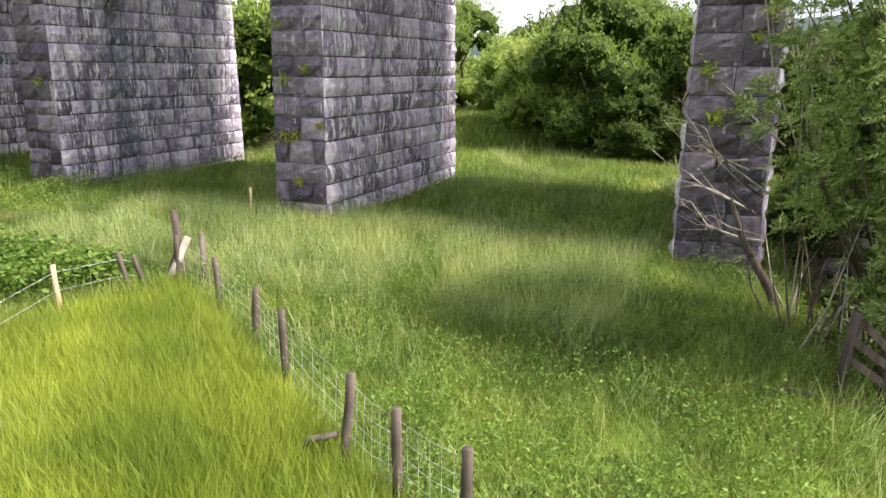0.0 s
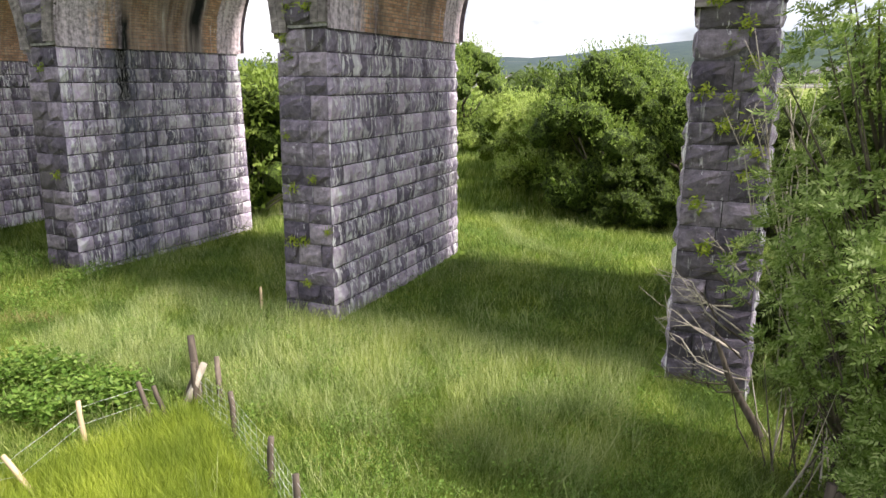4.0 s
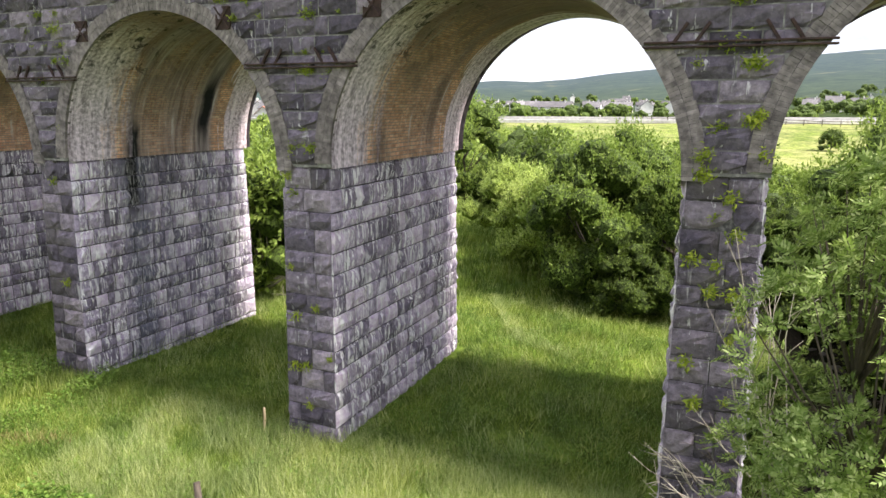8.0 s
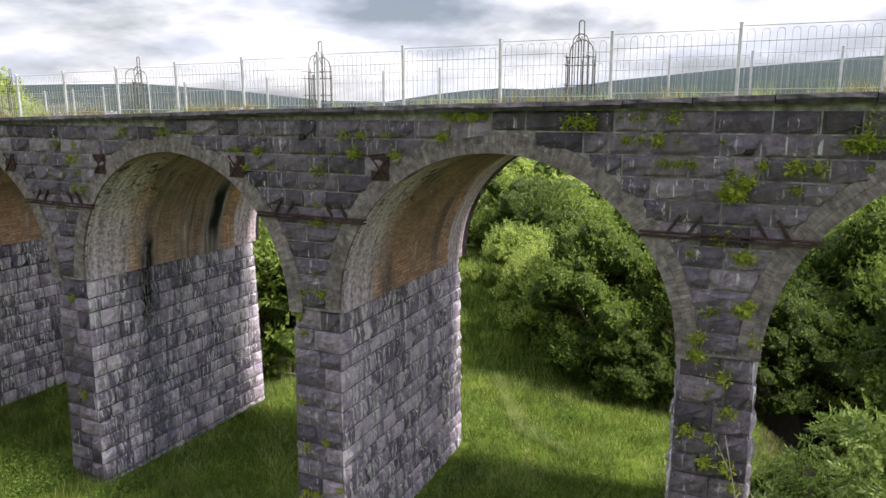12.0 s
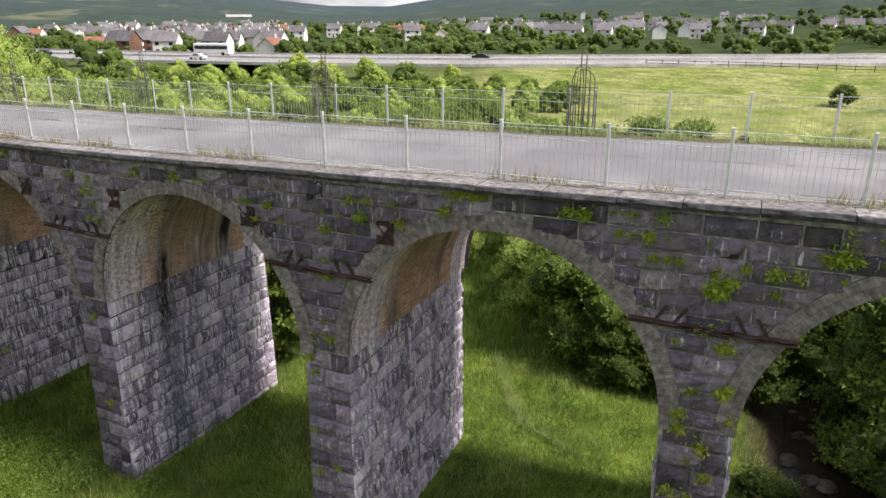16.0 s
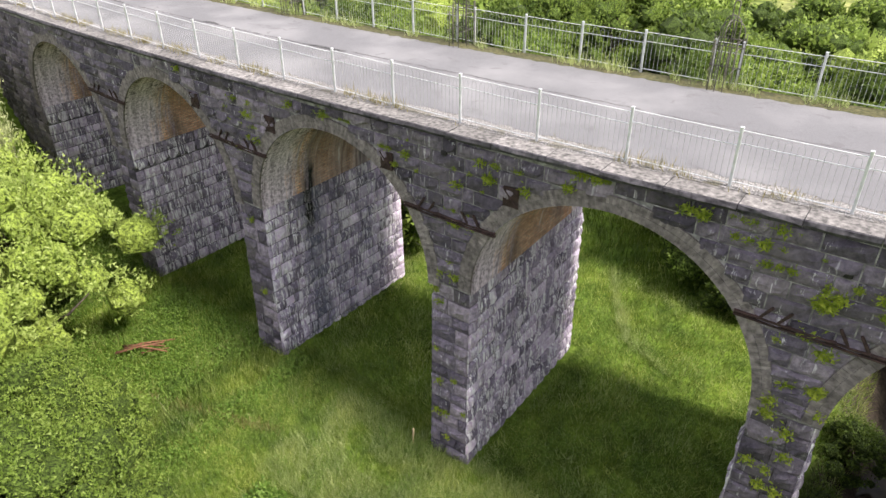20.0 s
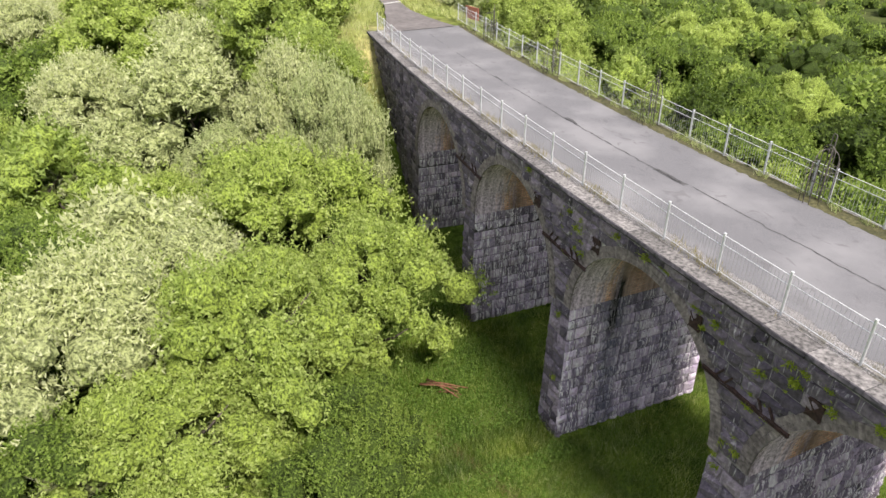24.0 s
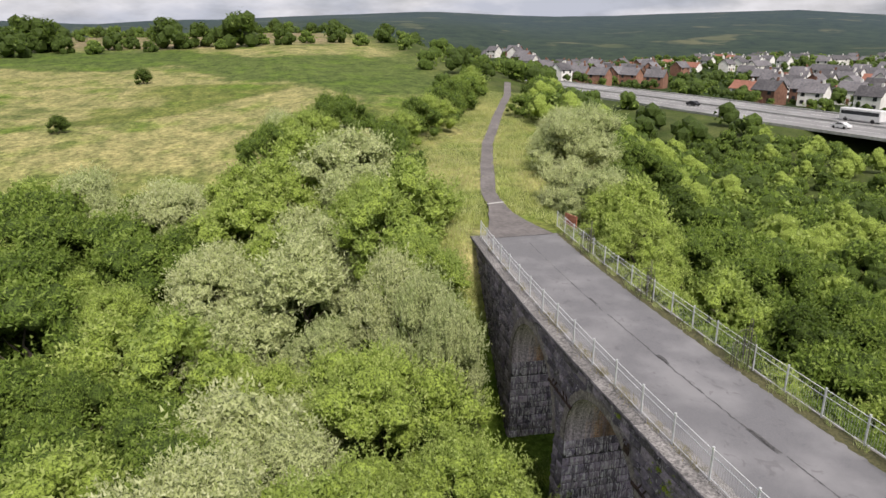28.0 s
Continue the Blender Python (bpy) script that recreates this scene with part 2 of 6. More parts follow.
SOFFIT = soffit_material("brick_soffit", 0.35)
SOFFIT_STAINED = soffit_material("stained_brick_soffit", 1.0)


def simple(name, dark, light, scale=6, rough=0.8, metal=0.0, bump=0.3, where="Object", stretch=(1, 1, 1), dist=0.01, vary=0.0, island=False):
    m = Nodes(name, rough, metal)
    g = m.noise(scale, 6, stretch, where=where)
    c = m.ramp(g, [(0.3, dark), (0.7, light)])
    big = m.noise(scale * 0.13, 3, stretch, where=where)
    c = m.mix(0.5, c, m.ramp(big, [(0.3, (0.30,) * 3), (0.7, (0.72,) * 3)]), "OVERLAY")
    if vary:
        r = m.island() if island else m.random()
        c = m.mix(vary, c, m.ramp(r, [(0, (0.15,) * 3), (1, (0.85,) * 3)]), "OVERLAY")
    m.colour(c)
    if bump:
        m.bump(g, bump, dist)
    return m.mat


RING = simple("arch_ring_brick", (0.10, 0.086, 0.086), (0.29, 0.255, 0.25), 7, 0.9, where="World", vary=0.3, island=True)
# coping in two tones: skylight painted into the top, shade into the face
COPING = simple("weathered_lit_coping_top", (0.055, 0.053, 0.052), (0.30, 0.285, 0.275), 9, 0.85, where="World", vary=0.35)
COPING_SHADED_FACE = simple("shaded_rough_coping_face", (0.022, 0.021, 0.026), (0.10, 0.094, 0.105), 7, 0.9, where="World", vary=0.4, bump=0.9, dist=0.03)
MOSS = simple("mossy_verge_soil", (0.035, 0.04, 0.016), (0.13, 0.12, 0.055), 9, 0.95, where="World", bump=0.8, dist=0.04)


def gravel_material():
    """Crumbled pale stone with dark gaps, soil and a little moss."""
    m = Nodes("crumbling_pale_margin", 0.95)
    grit = m.noise(26, 6, where="World", rough=0.7)
    c = m.ramp(grit, [(0.36, (0.06, 0.057, 0.052)), (0.5, (0.27, 0.258, 0.25)), (0.64, (0.56, 0.545, 0.53))])
    soil = m.noise(1.7, 6, (1, 1, 1), 0.65, "World", 0.6)
    c = m.mix(m.math("MULTIPLY", m.mask(soil, 0.50, 0.62), 0.75), c, m.mix(grit, (0.05, 0.05, 0.022), (0.20, 0.18, 0.11)))
    c = m.mix(m.math("MULTIPLY", m.mask(m.noise(0.8, 4, where="World"), 0.40, 0.62), 0.45), c, (0.22, 0.212, 0.212))
    return m.colour(c).bump(grit, 1.0, 0.04).mat


GRAVEL = gravel_material()
GALV_DULL = simple("dull_galvanised_steel", (0.38, 0.39, 0.40), (0.56, 0.57, 0.58), 5, 0.6, 0.25, 0.1)
GALV = simple("galvanised_steel", (0.50, 0.52, 0.53), (0.72, 0.73, 0.74), 5, 0.5, 0.25, 0.1)
IRON = simple("old_dark_iron", (0.075, 0.072, 0.064), (0.19, 0.175, 0.155), 8, 0.7, 0.4, 0.3)
RUST = simple("rusted_iron", (0.030, 0.022, 0.021), (0.085, 0.052, 0.045), 9, 0.85, 0.3, 0.5)
WOOD = simple("grey_fence_wood", (0.035, 0.028, 0.022), (0.15, 0.12, 0.095), 9, 0.9, stretch=(1, 1, 0.12), bump=0.6, vary=0.4)
PALE_WOOD = simple("pale_new_stake", (0.34, 0.25, 0.15), (0.6, 0.47, 0.31), 9, 0.85, stretch=(1, 1, 0.12))
BARK = simple("bark", (0.035, 0.028, 0.022), (0.15, 0.125, 0.10), 12, 0.95, stretch=(1, 1, 0.25), bump=0.8)
DEAD_BRACKEN = simple("rusty_brown_wood", (0.11, 0.05, 0.028), (0.24, 0.115, 0.065), 8, 0.9, stretch=(1, 1, 0.3))
DEAD = simple("bleached_dead_wood", (0.22, 0.19, 0.15), (0.5, 0.46, 0.39), 10, 0.9, stretch=(1, 1, 0.2))
WATER_ROCK = simple("wet_river_stone", (0.03, 0.026, 0.024), (0.13, 0.11, 0.10), 3, 0.45, where="World", vary=0.5)


def asphalt_material():
    m = Nodes("worn_asphalt", 0.9)
    g = m.noise(40, 5, where="World")
    c = m.ramp(g, [(0.3, (0.126, 0.126, 0.133)), (0.7, (0.198, 0.197, 0.206))])
    big = m.noise(0.35, 5, where="World")
    c = m.mix(m.mask(big, 0.45, 0.68), c, (0.232, 0.230, 0.237))
    stain = m.noise(1.1, 6, (1, 1.6, 1), where="World", dist=1.5)
    c = m.mix(m.math("MULTIPLY", m.mask(stain, 0.60, 0.66), 0.5), c, (0.12, 0.115, 0.12))
    return m.colour(c).bump(g, 0.3, 0.005).mat


ASPHALT = asphalt_material()
ROADWAY = simple("dual_carriageway_asphalt", (0.22, 0.22, 0.222), (0.30, 0.297, 0.294), 0.6, 0.9, where="World", bump=0)
PATCH = simple("dark_asphalt_seam", (0.05, 0.05, 0.052), (0.13, 0.128, 0.13), 8, 0.9, where="World")
WHITE = simple("white_road_paint", (0.6, 0.6, 0.58), (0.82, 0.82, 0.8), 5, 0.7, where="World", bump=0)
CONCRETE = simple("concrete", (0.28, 0.28, 0.27), (0.5, 0.49, 0.47), 1.5, 0.9, where="World")


def leaf_material(name, dark, mid, light, glow=0.42, patch=0.0):
    m = Nodes(name, 0.55, spec=0.25)
    c = m.ramp(m.island(), [(0.0, dark), (0.5, mid), (1.0, light)])
    c = m.mix(0.45, c, m.ramp(m.random(), [(0.0, (0.33, 0.36, 0.30)), (1.0, (0.66, 0.63, 0.62))]), "OVERLAY")
    if patch:  # the sward changes from place to place
        big = m.noise(0.55, 6, where="World", rough=0.68)
        c = m.mix(patch, c, m.ramp(big, [(0.36, (0.22, 0.30, 0.30)), (0.48, (0.46, 0.5, 0.48)), (0.62, (0.76, 0.74, 0.68))]), "OVERLAY")
    m.colour(c)
    tr = m.n.new("ShaderNodeBsdfTranslucent")
    m.l.new(m.mix(0.25, c, (0.30, 0.42, 0.07)), tr.inputs["Color"])
    sh = m.n.new("ShaderNodeMixShader")
    sh.inputs["Fac"].default_value = glow
    m.l.new(m.bsdf.outputs["BSDF"], sh.inputs[1])
    m.l.new(tr.outputs["BSDF"], sh.inputs[2])
    m.l.new(sh.outputs["Shader"], m.n["Material Output"].inputs["Surface"])
    return m.mat


LEAF = leaf_material("green_leaves", (0.125, 0.195, 0.030), (0.20, 0.29, 0.052), (0.29, 0.375, 0.09))
LEAF_WEED = leaf_material("weed_leaves", (0.055, 0.115, 0.014), (0.125, 0.225, 0.034), (0.26, 0.37, 0.085))
LEAF_ASH = leaf_material("bright_ash_leaves", (0.085, 0.145, 0.026), (0.175, 0.26, 0.058), (0.40, 0.48, 0.20), glow=0.42)
LEAF_LIME = leaf_material("yellow_green_leaves", (0.27, 0.36, 0.075), (0.37, 0.465, 0.12), (0.49, 0.575, 0.20), glow=0.46)
LEAF_PALE = leaf_material("grey_green_willow_leaves", (0.40, 0.46, 0.20), (0.52, 0.57, 0.29), (0.66, 0.69, 0.42), glow=0.44)
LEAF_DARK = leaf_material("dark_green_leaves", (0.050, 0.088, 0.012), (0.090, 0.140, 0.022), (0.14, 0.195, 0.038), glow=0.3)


def inner_shade_material(name, dark, light):
    """Filler inside a crown, its shade painted in as darker leaf colour."""
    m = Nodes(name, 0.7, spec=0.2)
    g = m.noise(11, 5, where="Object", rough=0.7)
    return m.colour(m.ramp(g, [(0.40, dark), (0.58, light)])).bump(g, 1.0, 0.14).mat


INNER = {LEAF: inner_shade_material("shaded_inner_green", (0.016, 0.028, 0.005), (0.10, 0.155, 0.025)), LEAF_LIME: inner_shade_material("shaded_inner_yellow_green", (0.05, 0.075, 0.012), (0.32, 0.42, 0.075)), LEAF_PALE: inner_shade_material("shaded_inner_grey_green", (0.10, 0.12, 0.045), (0.42, 0.47, 0.21)), LEAF_DARK: inner_shade_material("shaded_inner_dark_green", (0.015, 0.025, 0.005), (0.07, 0.11, 0.018))}
FERN = leaf_material("yellow_green_fern", (0.12, 0.18, 0.015), (0.23, 0.30, 0.025), (0.36, 0.42, 0.05))
BLADE = leaf_material("meadow_grass_blades", (0.076, 0.120, 0.017), (0.172, 0.228, 0.040), (0.44, 0.47, 0.19), patch=1.0)
BLADE_GOLD = leaf_material("yellowed_grass_blades", (0.20, 0.255, 0.026), (0.285, 0.345, 0.042), (0.39, 0.44, 0.09), patch=0.6)
BLADE_PALE = leaf_material("pale_green_flowering_grass", (0.26, 0.325, 0.10), (0.40, 0.455, 0.18), (0.60, 0.625, 0.35), patch=0.4)
BLADE_HAY = leaf_material("pale_path_grass_blades", (0.40, 0.44, 0.13), (0.54, 0.575, 0.22), (0.68, 0.69, 0.37), patch=0.35)
STRAW = leaf_material("dry_straw_grass", (0.22, 0.17, 0.07), (0.34, 0.27, 0.12), (0.46, 0.40, 0.22))


def ground_material():
    m = Nodes("meadow_and_moor", 0.95, spec=0.1)
    fine = m.noise(7, 6, where="World")
    mid = m.noise(0.12, 6, where="World")
    big = m.noise(0.018, 5, where="World", dist=0.6)
    grass = m.ramp(fine, [(0.25, (0.055, 0.095, 0.012)), (0.55, (0.115, 0.170, 0.026)), (0.8, (0.19, 0.245, 0.055))])
    straw = m.ramp(fine, [(0.25, (0.195, 0.182, 0.072)), (0.75, (0.35, 0.318, 0.15))])
    bracken = m.ramp(fine, [(0.25, (0.095, 0.115, 0.026)), (0.75, (0.185, 0.20, 0.062))])
    sep = m.n.new("ShaderNodeSeparateXYZ")
    m.l.new(m.geo.outputs["Position"], sep.inputs[0])
    dry = m.mask(mid, 0.30, 0.50)
    away = m.math("MULTIPLY", dry, m.mask(m.math("MULTIPLY", sep.outputs["Z"], 0.05), 0.26, 0.44))
    hay = m.mix(m.mask(big, 0.56, 0.61), straw, bracken)
    fernbed = m.noise(0.022, 6, (1.6, 0.7, 1), where="World", rough=0.6)
    fern = m.ramp(fine, [(0.25, (0.050, 0.078, 0.018)), (0.75, (0.100, 0.138, 0.036))])
    hay = m.mix(m.math("MULTIPLY", m.mask(fernbed, 0.60, 0.66), 0.7), hay, fern)
    # a belt of bracken across the hill, widening towards the path
    wob = m.math("MULTIPLY", m.math("SUBTRACT", m.noise(0.035, 6, where="World", rough=0.65), 0.5), 90)
    low = m.math("ADD", m.math("MINIMUM", m.math("MAXIMUM", m.math("MULTIPLY", m.math("ADD", sep.outputs["Y"], 30), 2.1), 0), 80), -200)
    high = m.math("ADD", m.math("MINIMUM", m.math("MAXIMUM", m.math("MULTIPLY", m.math("ADD", sep.outputs["Y"], 40), 1.4), 0), 58), -270)
    below = m.mask(m.math("ADD", m.math("MULTIPLY", m.math("ADD", m.math("SUBTRACT", low, sep.outputs["X"]), wob), 0.02), 0.5), 0.4, 0.6)
    above = m.mask(m.math("ADD", m.math("MULTIPLY", m.math("ADD", m.math("SUBTRACT", sep.outputs["X"], high), wob), 0.02), 0.5), 0.4, 0.6)
    belt = m.math("MULTIPLY", m.math("MULTIPLY", below, above), m.ramp(m.math("MULTIPLY", sep.outputs["Y"], 0.01), [(0.36, (1, 1, 1)), (0.5, (0, 0, 0))]))
    hay = m.mix(m.math("MULTIPLY", belt, 0.92), hay, fern)
    # dead bents along the top of the hill field
    top = m.math("MULTIPLY", m.mask(m.math("MULTIPLY", m.math("SUBTRACT", sep.outputs["X"], m.math("MULTIPLY", wob, 0.6)), -0.0035), 0.90, 0.98), m.ramp(m.math("MULTIPLY", sep.outputs["Y"], 0.01), [(0.15, (1, 1, 1)), (0.35, (0, 0, 0))]))
    hay = m.mix(m.math("MULTIPLY", top, 0.85), hay, m.ramp(fine, [(0.25, (0.17, 0.125, 0.085)), (0.75, (0.30, 0.235, 0.16))]))
    c = m.mix(away, grass, hay)
    tuss = m.noise(1.3, 6, where="World", rough=0.7)
    mot = m.noise(0.22, 5, (1, 1.7, 1), where="World", rough=0.65)
    pasture = m.ramp(fine, [(0.25, (0.085, 0.125, 0.020)), (0.75, (0.155, 0.20, 0.042))])
    far_y = m.mask(m.math("MULTIPLY", sep.outputs["Y"], 0.01), 0.28, 0.45)
    c = m.mix(far_y, c, m.mix(m.math("MULTIPLY", m.math("MAXIMUM", m.mask(mid, 0.34, 0.56), m.mask(m.math("MULTIPLY", sep.outputs["Y"], 0.01), 1.15, 1.35)), 0.85), pasture, m.mix(1.0, straw, (0.86, 0.94, 0.86), "MULTIPLY")))
    c = m.mix(0.75, c, m.ramp(tuss, [(0.34, (0.16, 0.17, 0.16)), (0.66, (0.82, 0.82, 0.80))]), "OVERLAY")
    c = m.mix(0.65, c, m.ramp(mot, [(0.36, (0.22, 0.28, 0.22)), (0.64, (0.74, 0.72, 0.70))]), "OVERLAY")
    thicket = m.ramp(m.noise(0.11, 6, where="World"), [(0.35, (0.018, 0.034, 0.010)), (0.65, (0.045, 0.068, 0.016))])
    west = m.math("MULTIPLY", m.ramp(m.math("ADD", m.math("MULTIPLY", sep.outputs["X"], 0.005), 0.5), [(0.22, (1, 1, 1)), (0.30, (0, 0, 0))]), m.mask(m.math("MULTIPLY", sep.outputs["Y"], 0.01), 0.30, 0.42))
    c = m.mix(m.math("MULTIPLY", west, 0.75), c, thicket)
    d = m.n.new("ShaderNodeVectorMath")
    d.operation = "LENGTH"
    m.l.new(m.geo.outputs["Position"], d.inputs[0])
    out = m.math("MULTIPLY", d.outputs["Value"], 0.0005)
    c = m.mix(m.math("MULTIPLY", m.mask(out, 0.098, 0.128), m.mask(m.math("MULTIPLY", sep.outputs["Y"], 0.01), 0.6, 0.9)), c, thicket)
    forest = m.ramp(m.noise(0.03, 6, where="World", rough=0.75), [(0.36, (0.014, 0.026, 0.015)), (0.64, (0.052, 0.075, 0.032))])
    moor = m.ramp(m.noise(0.006, 6, where="World"), [(0.35, (0.07, 0.088, 0.034)), (0.7, (0.17, 0.16, 0.078))])
    hill = m.mix(m.mask(m.noise(0.008, 6, (1, 1, 3), where="World"), 0.60, 0.66), forest, moor)
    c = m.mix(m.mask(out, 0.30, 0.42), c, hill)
    # distance haze painted into the ground colour: far slopes mixed towards blue
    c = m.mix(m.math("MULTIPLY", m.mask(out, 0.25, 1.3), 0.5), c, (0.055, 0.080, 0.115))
    # bare wet earth along the stream
    bank = m.math("MULTIPLY", m.mask(m.math("MULTIPLY", sep.outputs["X"], 0.05), 0.465, 0.485), m.ramp(m.math("MULTIPLY", sep.outputs["X"], 0.05), [(0.84, (1, 1, 1)), (0.90, (0, 0, 0))]))
    bank = m.math("MULTIPLY", bank, m.mask(m.math("ADD", m.math("MULTIPLY", sep.outputs["Y"], 0.05), 0.5), 0.33, 0.38))
    bank = m.math("MULTIPLY", bank, m.ramp(m.math("MULTIPLY", sep.outputs["Y"], 0.01), [(0.30, (1, 1, 1)), (0.45, (0, 0, 0))]))
    c = m.mix(bank, c, m.ramp(fine, [(0.3, (0.028, 0.023, 0.018)), (0.7, (0.085, 0.069, 0.052))]))
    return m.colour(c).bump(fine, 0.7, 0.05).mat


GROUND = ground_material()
WATER = Nodes("dark_stream_water", 0.12, spec=0.12)
WATER.colour(WATER.ramp(WATER.noise(1.5, 3, where="World"), [(0.3, (0.022, 0.018, 0.014)), (0.7, (0.050, 0.041, 0.031))])).bump(WATER.noise(5, 4, where="World"), 0.06, 0.01)
WATER = WATER.mat
PATH_MAT = simple("path_tarmac", (0.125, 0.115, 0.112), (0.20, 0.183, 0.178), 3, 0.9, where="World")
RENDER_W = simple("white_house_render", (0.62, 0.61, 0.58), (0.8, 0.79, 0.76), 0.7, 0.9, where="World", vary=0.3)
BRICK_H = simple("red_house_brick", (0.17, 0.085, 0.06), (0.29, 0.16, 0.11), 1.2, 0.9, where="World", vary=0.4)
SLATE = simple("grey_roof_tiles", (0.075, 0.075, 0.085), (0.19, 0.18, 0.185), 1.5, 0.8, where="World", vary=0.5)
RED_TILE = simple("red_roof_tiles", (0.19, 0.085, 0.06), (0.30, 0.14, 0.10), 1.5, 0.85, where="World", vary=0.4)
GLASS_D = simple("dark_window_glass", (0.02, 0.023, 0.027), (0.05, 0.055, 0.06), 2, 0.15, bump=0)
CAR_W, CAR_B = (simple("car_paint_" + n, a, b, 2, 0.3, 0.2, 0) for n, a, b in (("white", (0.7, 0.7, 0.7), (0.8, 0.8, 0.8)), ("black", (0.015, 0.015, 0.018), (0.03, 0.03, 0.035))))
RUBBER = simple("black_rubber", (0.015,) * 3, (0.04,) * 3, 8, 0.8, bump=0)
RED_BARRIER = simple("faded_red_barrier", (0.3, 0.10, 0.07), (0.48, 0.2, 0.14), 4, 0.8)


# ---- building helpers ----
RADIUS = 284.67  # the viaduct stands on a long curve; s runs along its near face, d across it
GRADE = 0.0225


def at(s, d=0.0, z=0.0):
    a = s / RADIUS
    return Vector(((RADIUS - d) * math.sin(a), RADIUS - (RADIUS - d) * math.cos(a), z))


def along(s, d=0.0, z=0.0):
    """A frame on the curve: x along it, y across it, z up."""
    return Matrix.Translation(at(s, d, z)) @ Matrix.Rotation(s / RADIUS, 4, "Z")


def where(x, y):
    """The s and d of a place."""
    return math.atan2(x, RADIUS - y) * RADIUS, RADIUS - math.hypot(x, RADIUS - y)


def deck_z(s):
    return 11.45 + GRADE * s


def smooth(a, b, v):
    v = min(1.0, max(0.0, (v - a) / (b - a)))
    return v * v * (3 - 2 * v)


def mesh_of(name, verts, faces, material, shade=False):
    me = bpy.data.meshes.new(name)
    me.from_pydata([tuple(v) for v in verts], [], faces)
    me.materials.append(material)
    if shade:
        me.shade_smooth()
    return me


def quads_mesh(name, corners, material):
    """One mesh of loose faces from an array of shape (n, corners, 3)."""
    n, k = corners.shape[:2]
    me = bpy.data.meshes.new(name)
    me.vertices.add(k * n)
    me.vertices.foreach_set("co", np.asarray(corners, dtype=np.float32).ravel())
    me.loops.add(k * n)
    me.loops.foreach_set("vertex_index", np.arange(k * n, dtype=np.int32))
    me.polygons.add(n)
    me.polygons.foreach_set("loop_start", np.arange(0, k * n, k, dtype=np.int32))
    me.update(calc_edges=True)
    me.materials.append(material)
    return me


def loose_mesh(name, groups):
    """One mesh of loose faces from pairs of a corner array (n, k, 3) and a material."""
    me = bpy.data.meshes.new(name)
    counts = [(c.shape[0], c.shape[1]) for c, _ in groups]
    total = sum(n * k for n, k in counts)
    me.vertices.add(total)
    me.vertices.foreach_set("co", np.concatenate([np.asarray(c, dtype=np.float32).ravel() for c, _ in groups]))
    me.loops.add(total)
    me.loops.foreach_set("vertex_index", np.arange(total, dtype=np.int32))
    starts, index, at_loop = [], [], 0
    for i, (n, k) in enumerate(counts):
        starts.append(at_loop + k * np.arange(n, dtype=np.int32))
        index.append(np.full(n, i, dtype=np.int32))
        at_loop += n * k
    me.polygons.add(sum(n for n, _ in counts))
    me.polygons.foreach_set("loop_start", np.concatenate(starts).astype(np.int32))
    for _, material in groups:
        me.materials.append(material)
    me.polygons.foreach_set("material_index", np.concatenate(index))
    me.update(calc_edges=True)
    return me


def ball(level):
    """The triangles of a unit icosphere."""
    bm = bmesh.new()
    bmesh.ops.create_icosphere(bm, subdivisions=level, radius=1.0)
    tri = np.array([[tuple(v.co) for v in f.verts] for f in bm.faces])
    bm.free()
    return tri


def part(name, data, parent=None, label="", m=None, kind=""):
    """Links a mesh as one object under a thing or under a part."""
    ob = new(name, data)
    if m is not None:
        ob.matrix_basis = m
    ob.parent = parent
    if label:
        ob["label"] = label
    if kind:
        ob["kind"] = kind
    return ob


def thing(name, label, category, m=None, group="", kind=""):
    ob = new(name)
    if m is not None:
        ob.matrix_basis = m
    return tagged(ob, label, category, group, kind)


def bm_mesh(name, bm, material, bevel=0.0):
    if bevel:
        bmesh.ops.bevel(bm, geom=bm.edges[:], offset=bevel, segments=1, affect="EDGES")
    me = bpy.data.meshes.new(name)
    bm.to_mesh(me)
    bm.free()
    me.materials.append(material)
    return me


def box(bm, x0, x1, y0, y1, z0, z1, m=None):
    m = m or Matrix()
    v = [bm.verts.new(m @ Vector(p)) for p in itertools.product((x0, x1), (y0, y1), (z0, z1))]
    for f in ((0, 1, 3, 2), (4, 6, 7, 5), (0, 4, 5, 1), (2, 3, 7, 6), (0, 2, 6, 4), (1, 5, 7, 3)):
        bm.faces.new([v[i] for i in f])


def box_mesh(name, size, material, bevel=0.0):
    bm = bmesh.new()
    x, y, z = size
    box(bm, -x / 2, x / 2, -y / 2, y / 2, 0, z)
    return bm_mesh(name, bm, material, bevel)


def tube(verts, faces, pts, radii, sides=6):
    """Adds a tapered tube through points to verts and faces."""
    rings = []
    for i, p in enumerate(pts):
        p = Vector(p)
        ahead = (Vector(pts[min(i + 1, len(pts) - 1)]) - Vector(pts[max(i - 1, 0)])).normalized()
        side = ahead.cross(Vector((0.31, 0.17, 0.93)))
        if side.length < 1e-3:
            side = ahead.cross(Vector((1, 0, 0)))
        side.normalize()
        up = side.cross(ahead)
        start = len(verts)
        for k in range(sides):
            a = 2 * math.pi * k / sides
            verts.append(p + (side * math.cos(a) + up * math.sin(a)) * radii[i])
        rings.append(start)
    for a, b in zip(rings, rings[1:]):
        for k in range(sides):
            faces.append((a + k, a + (k + 1) % sides, b + (k + 1) % sides, b + k))
    faces.append(tuple(range(rings[0], rings[0] + sides))[::-1])
    faces.append(tuple(range(rings[-1], rings[-1] + sides)))


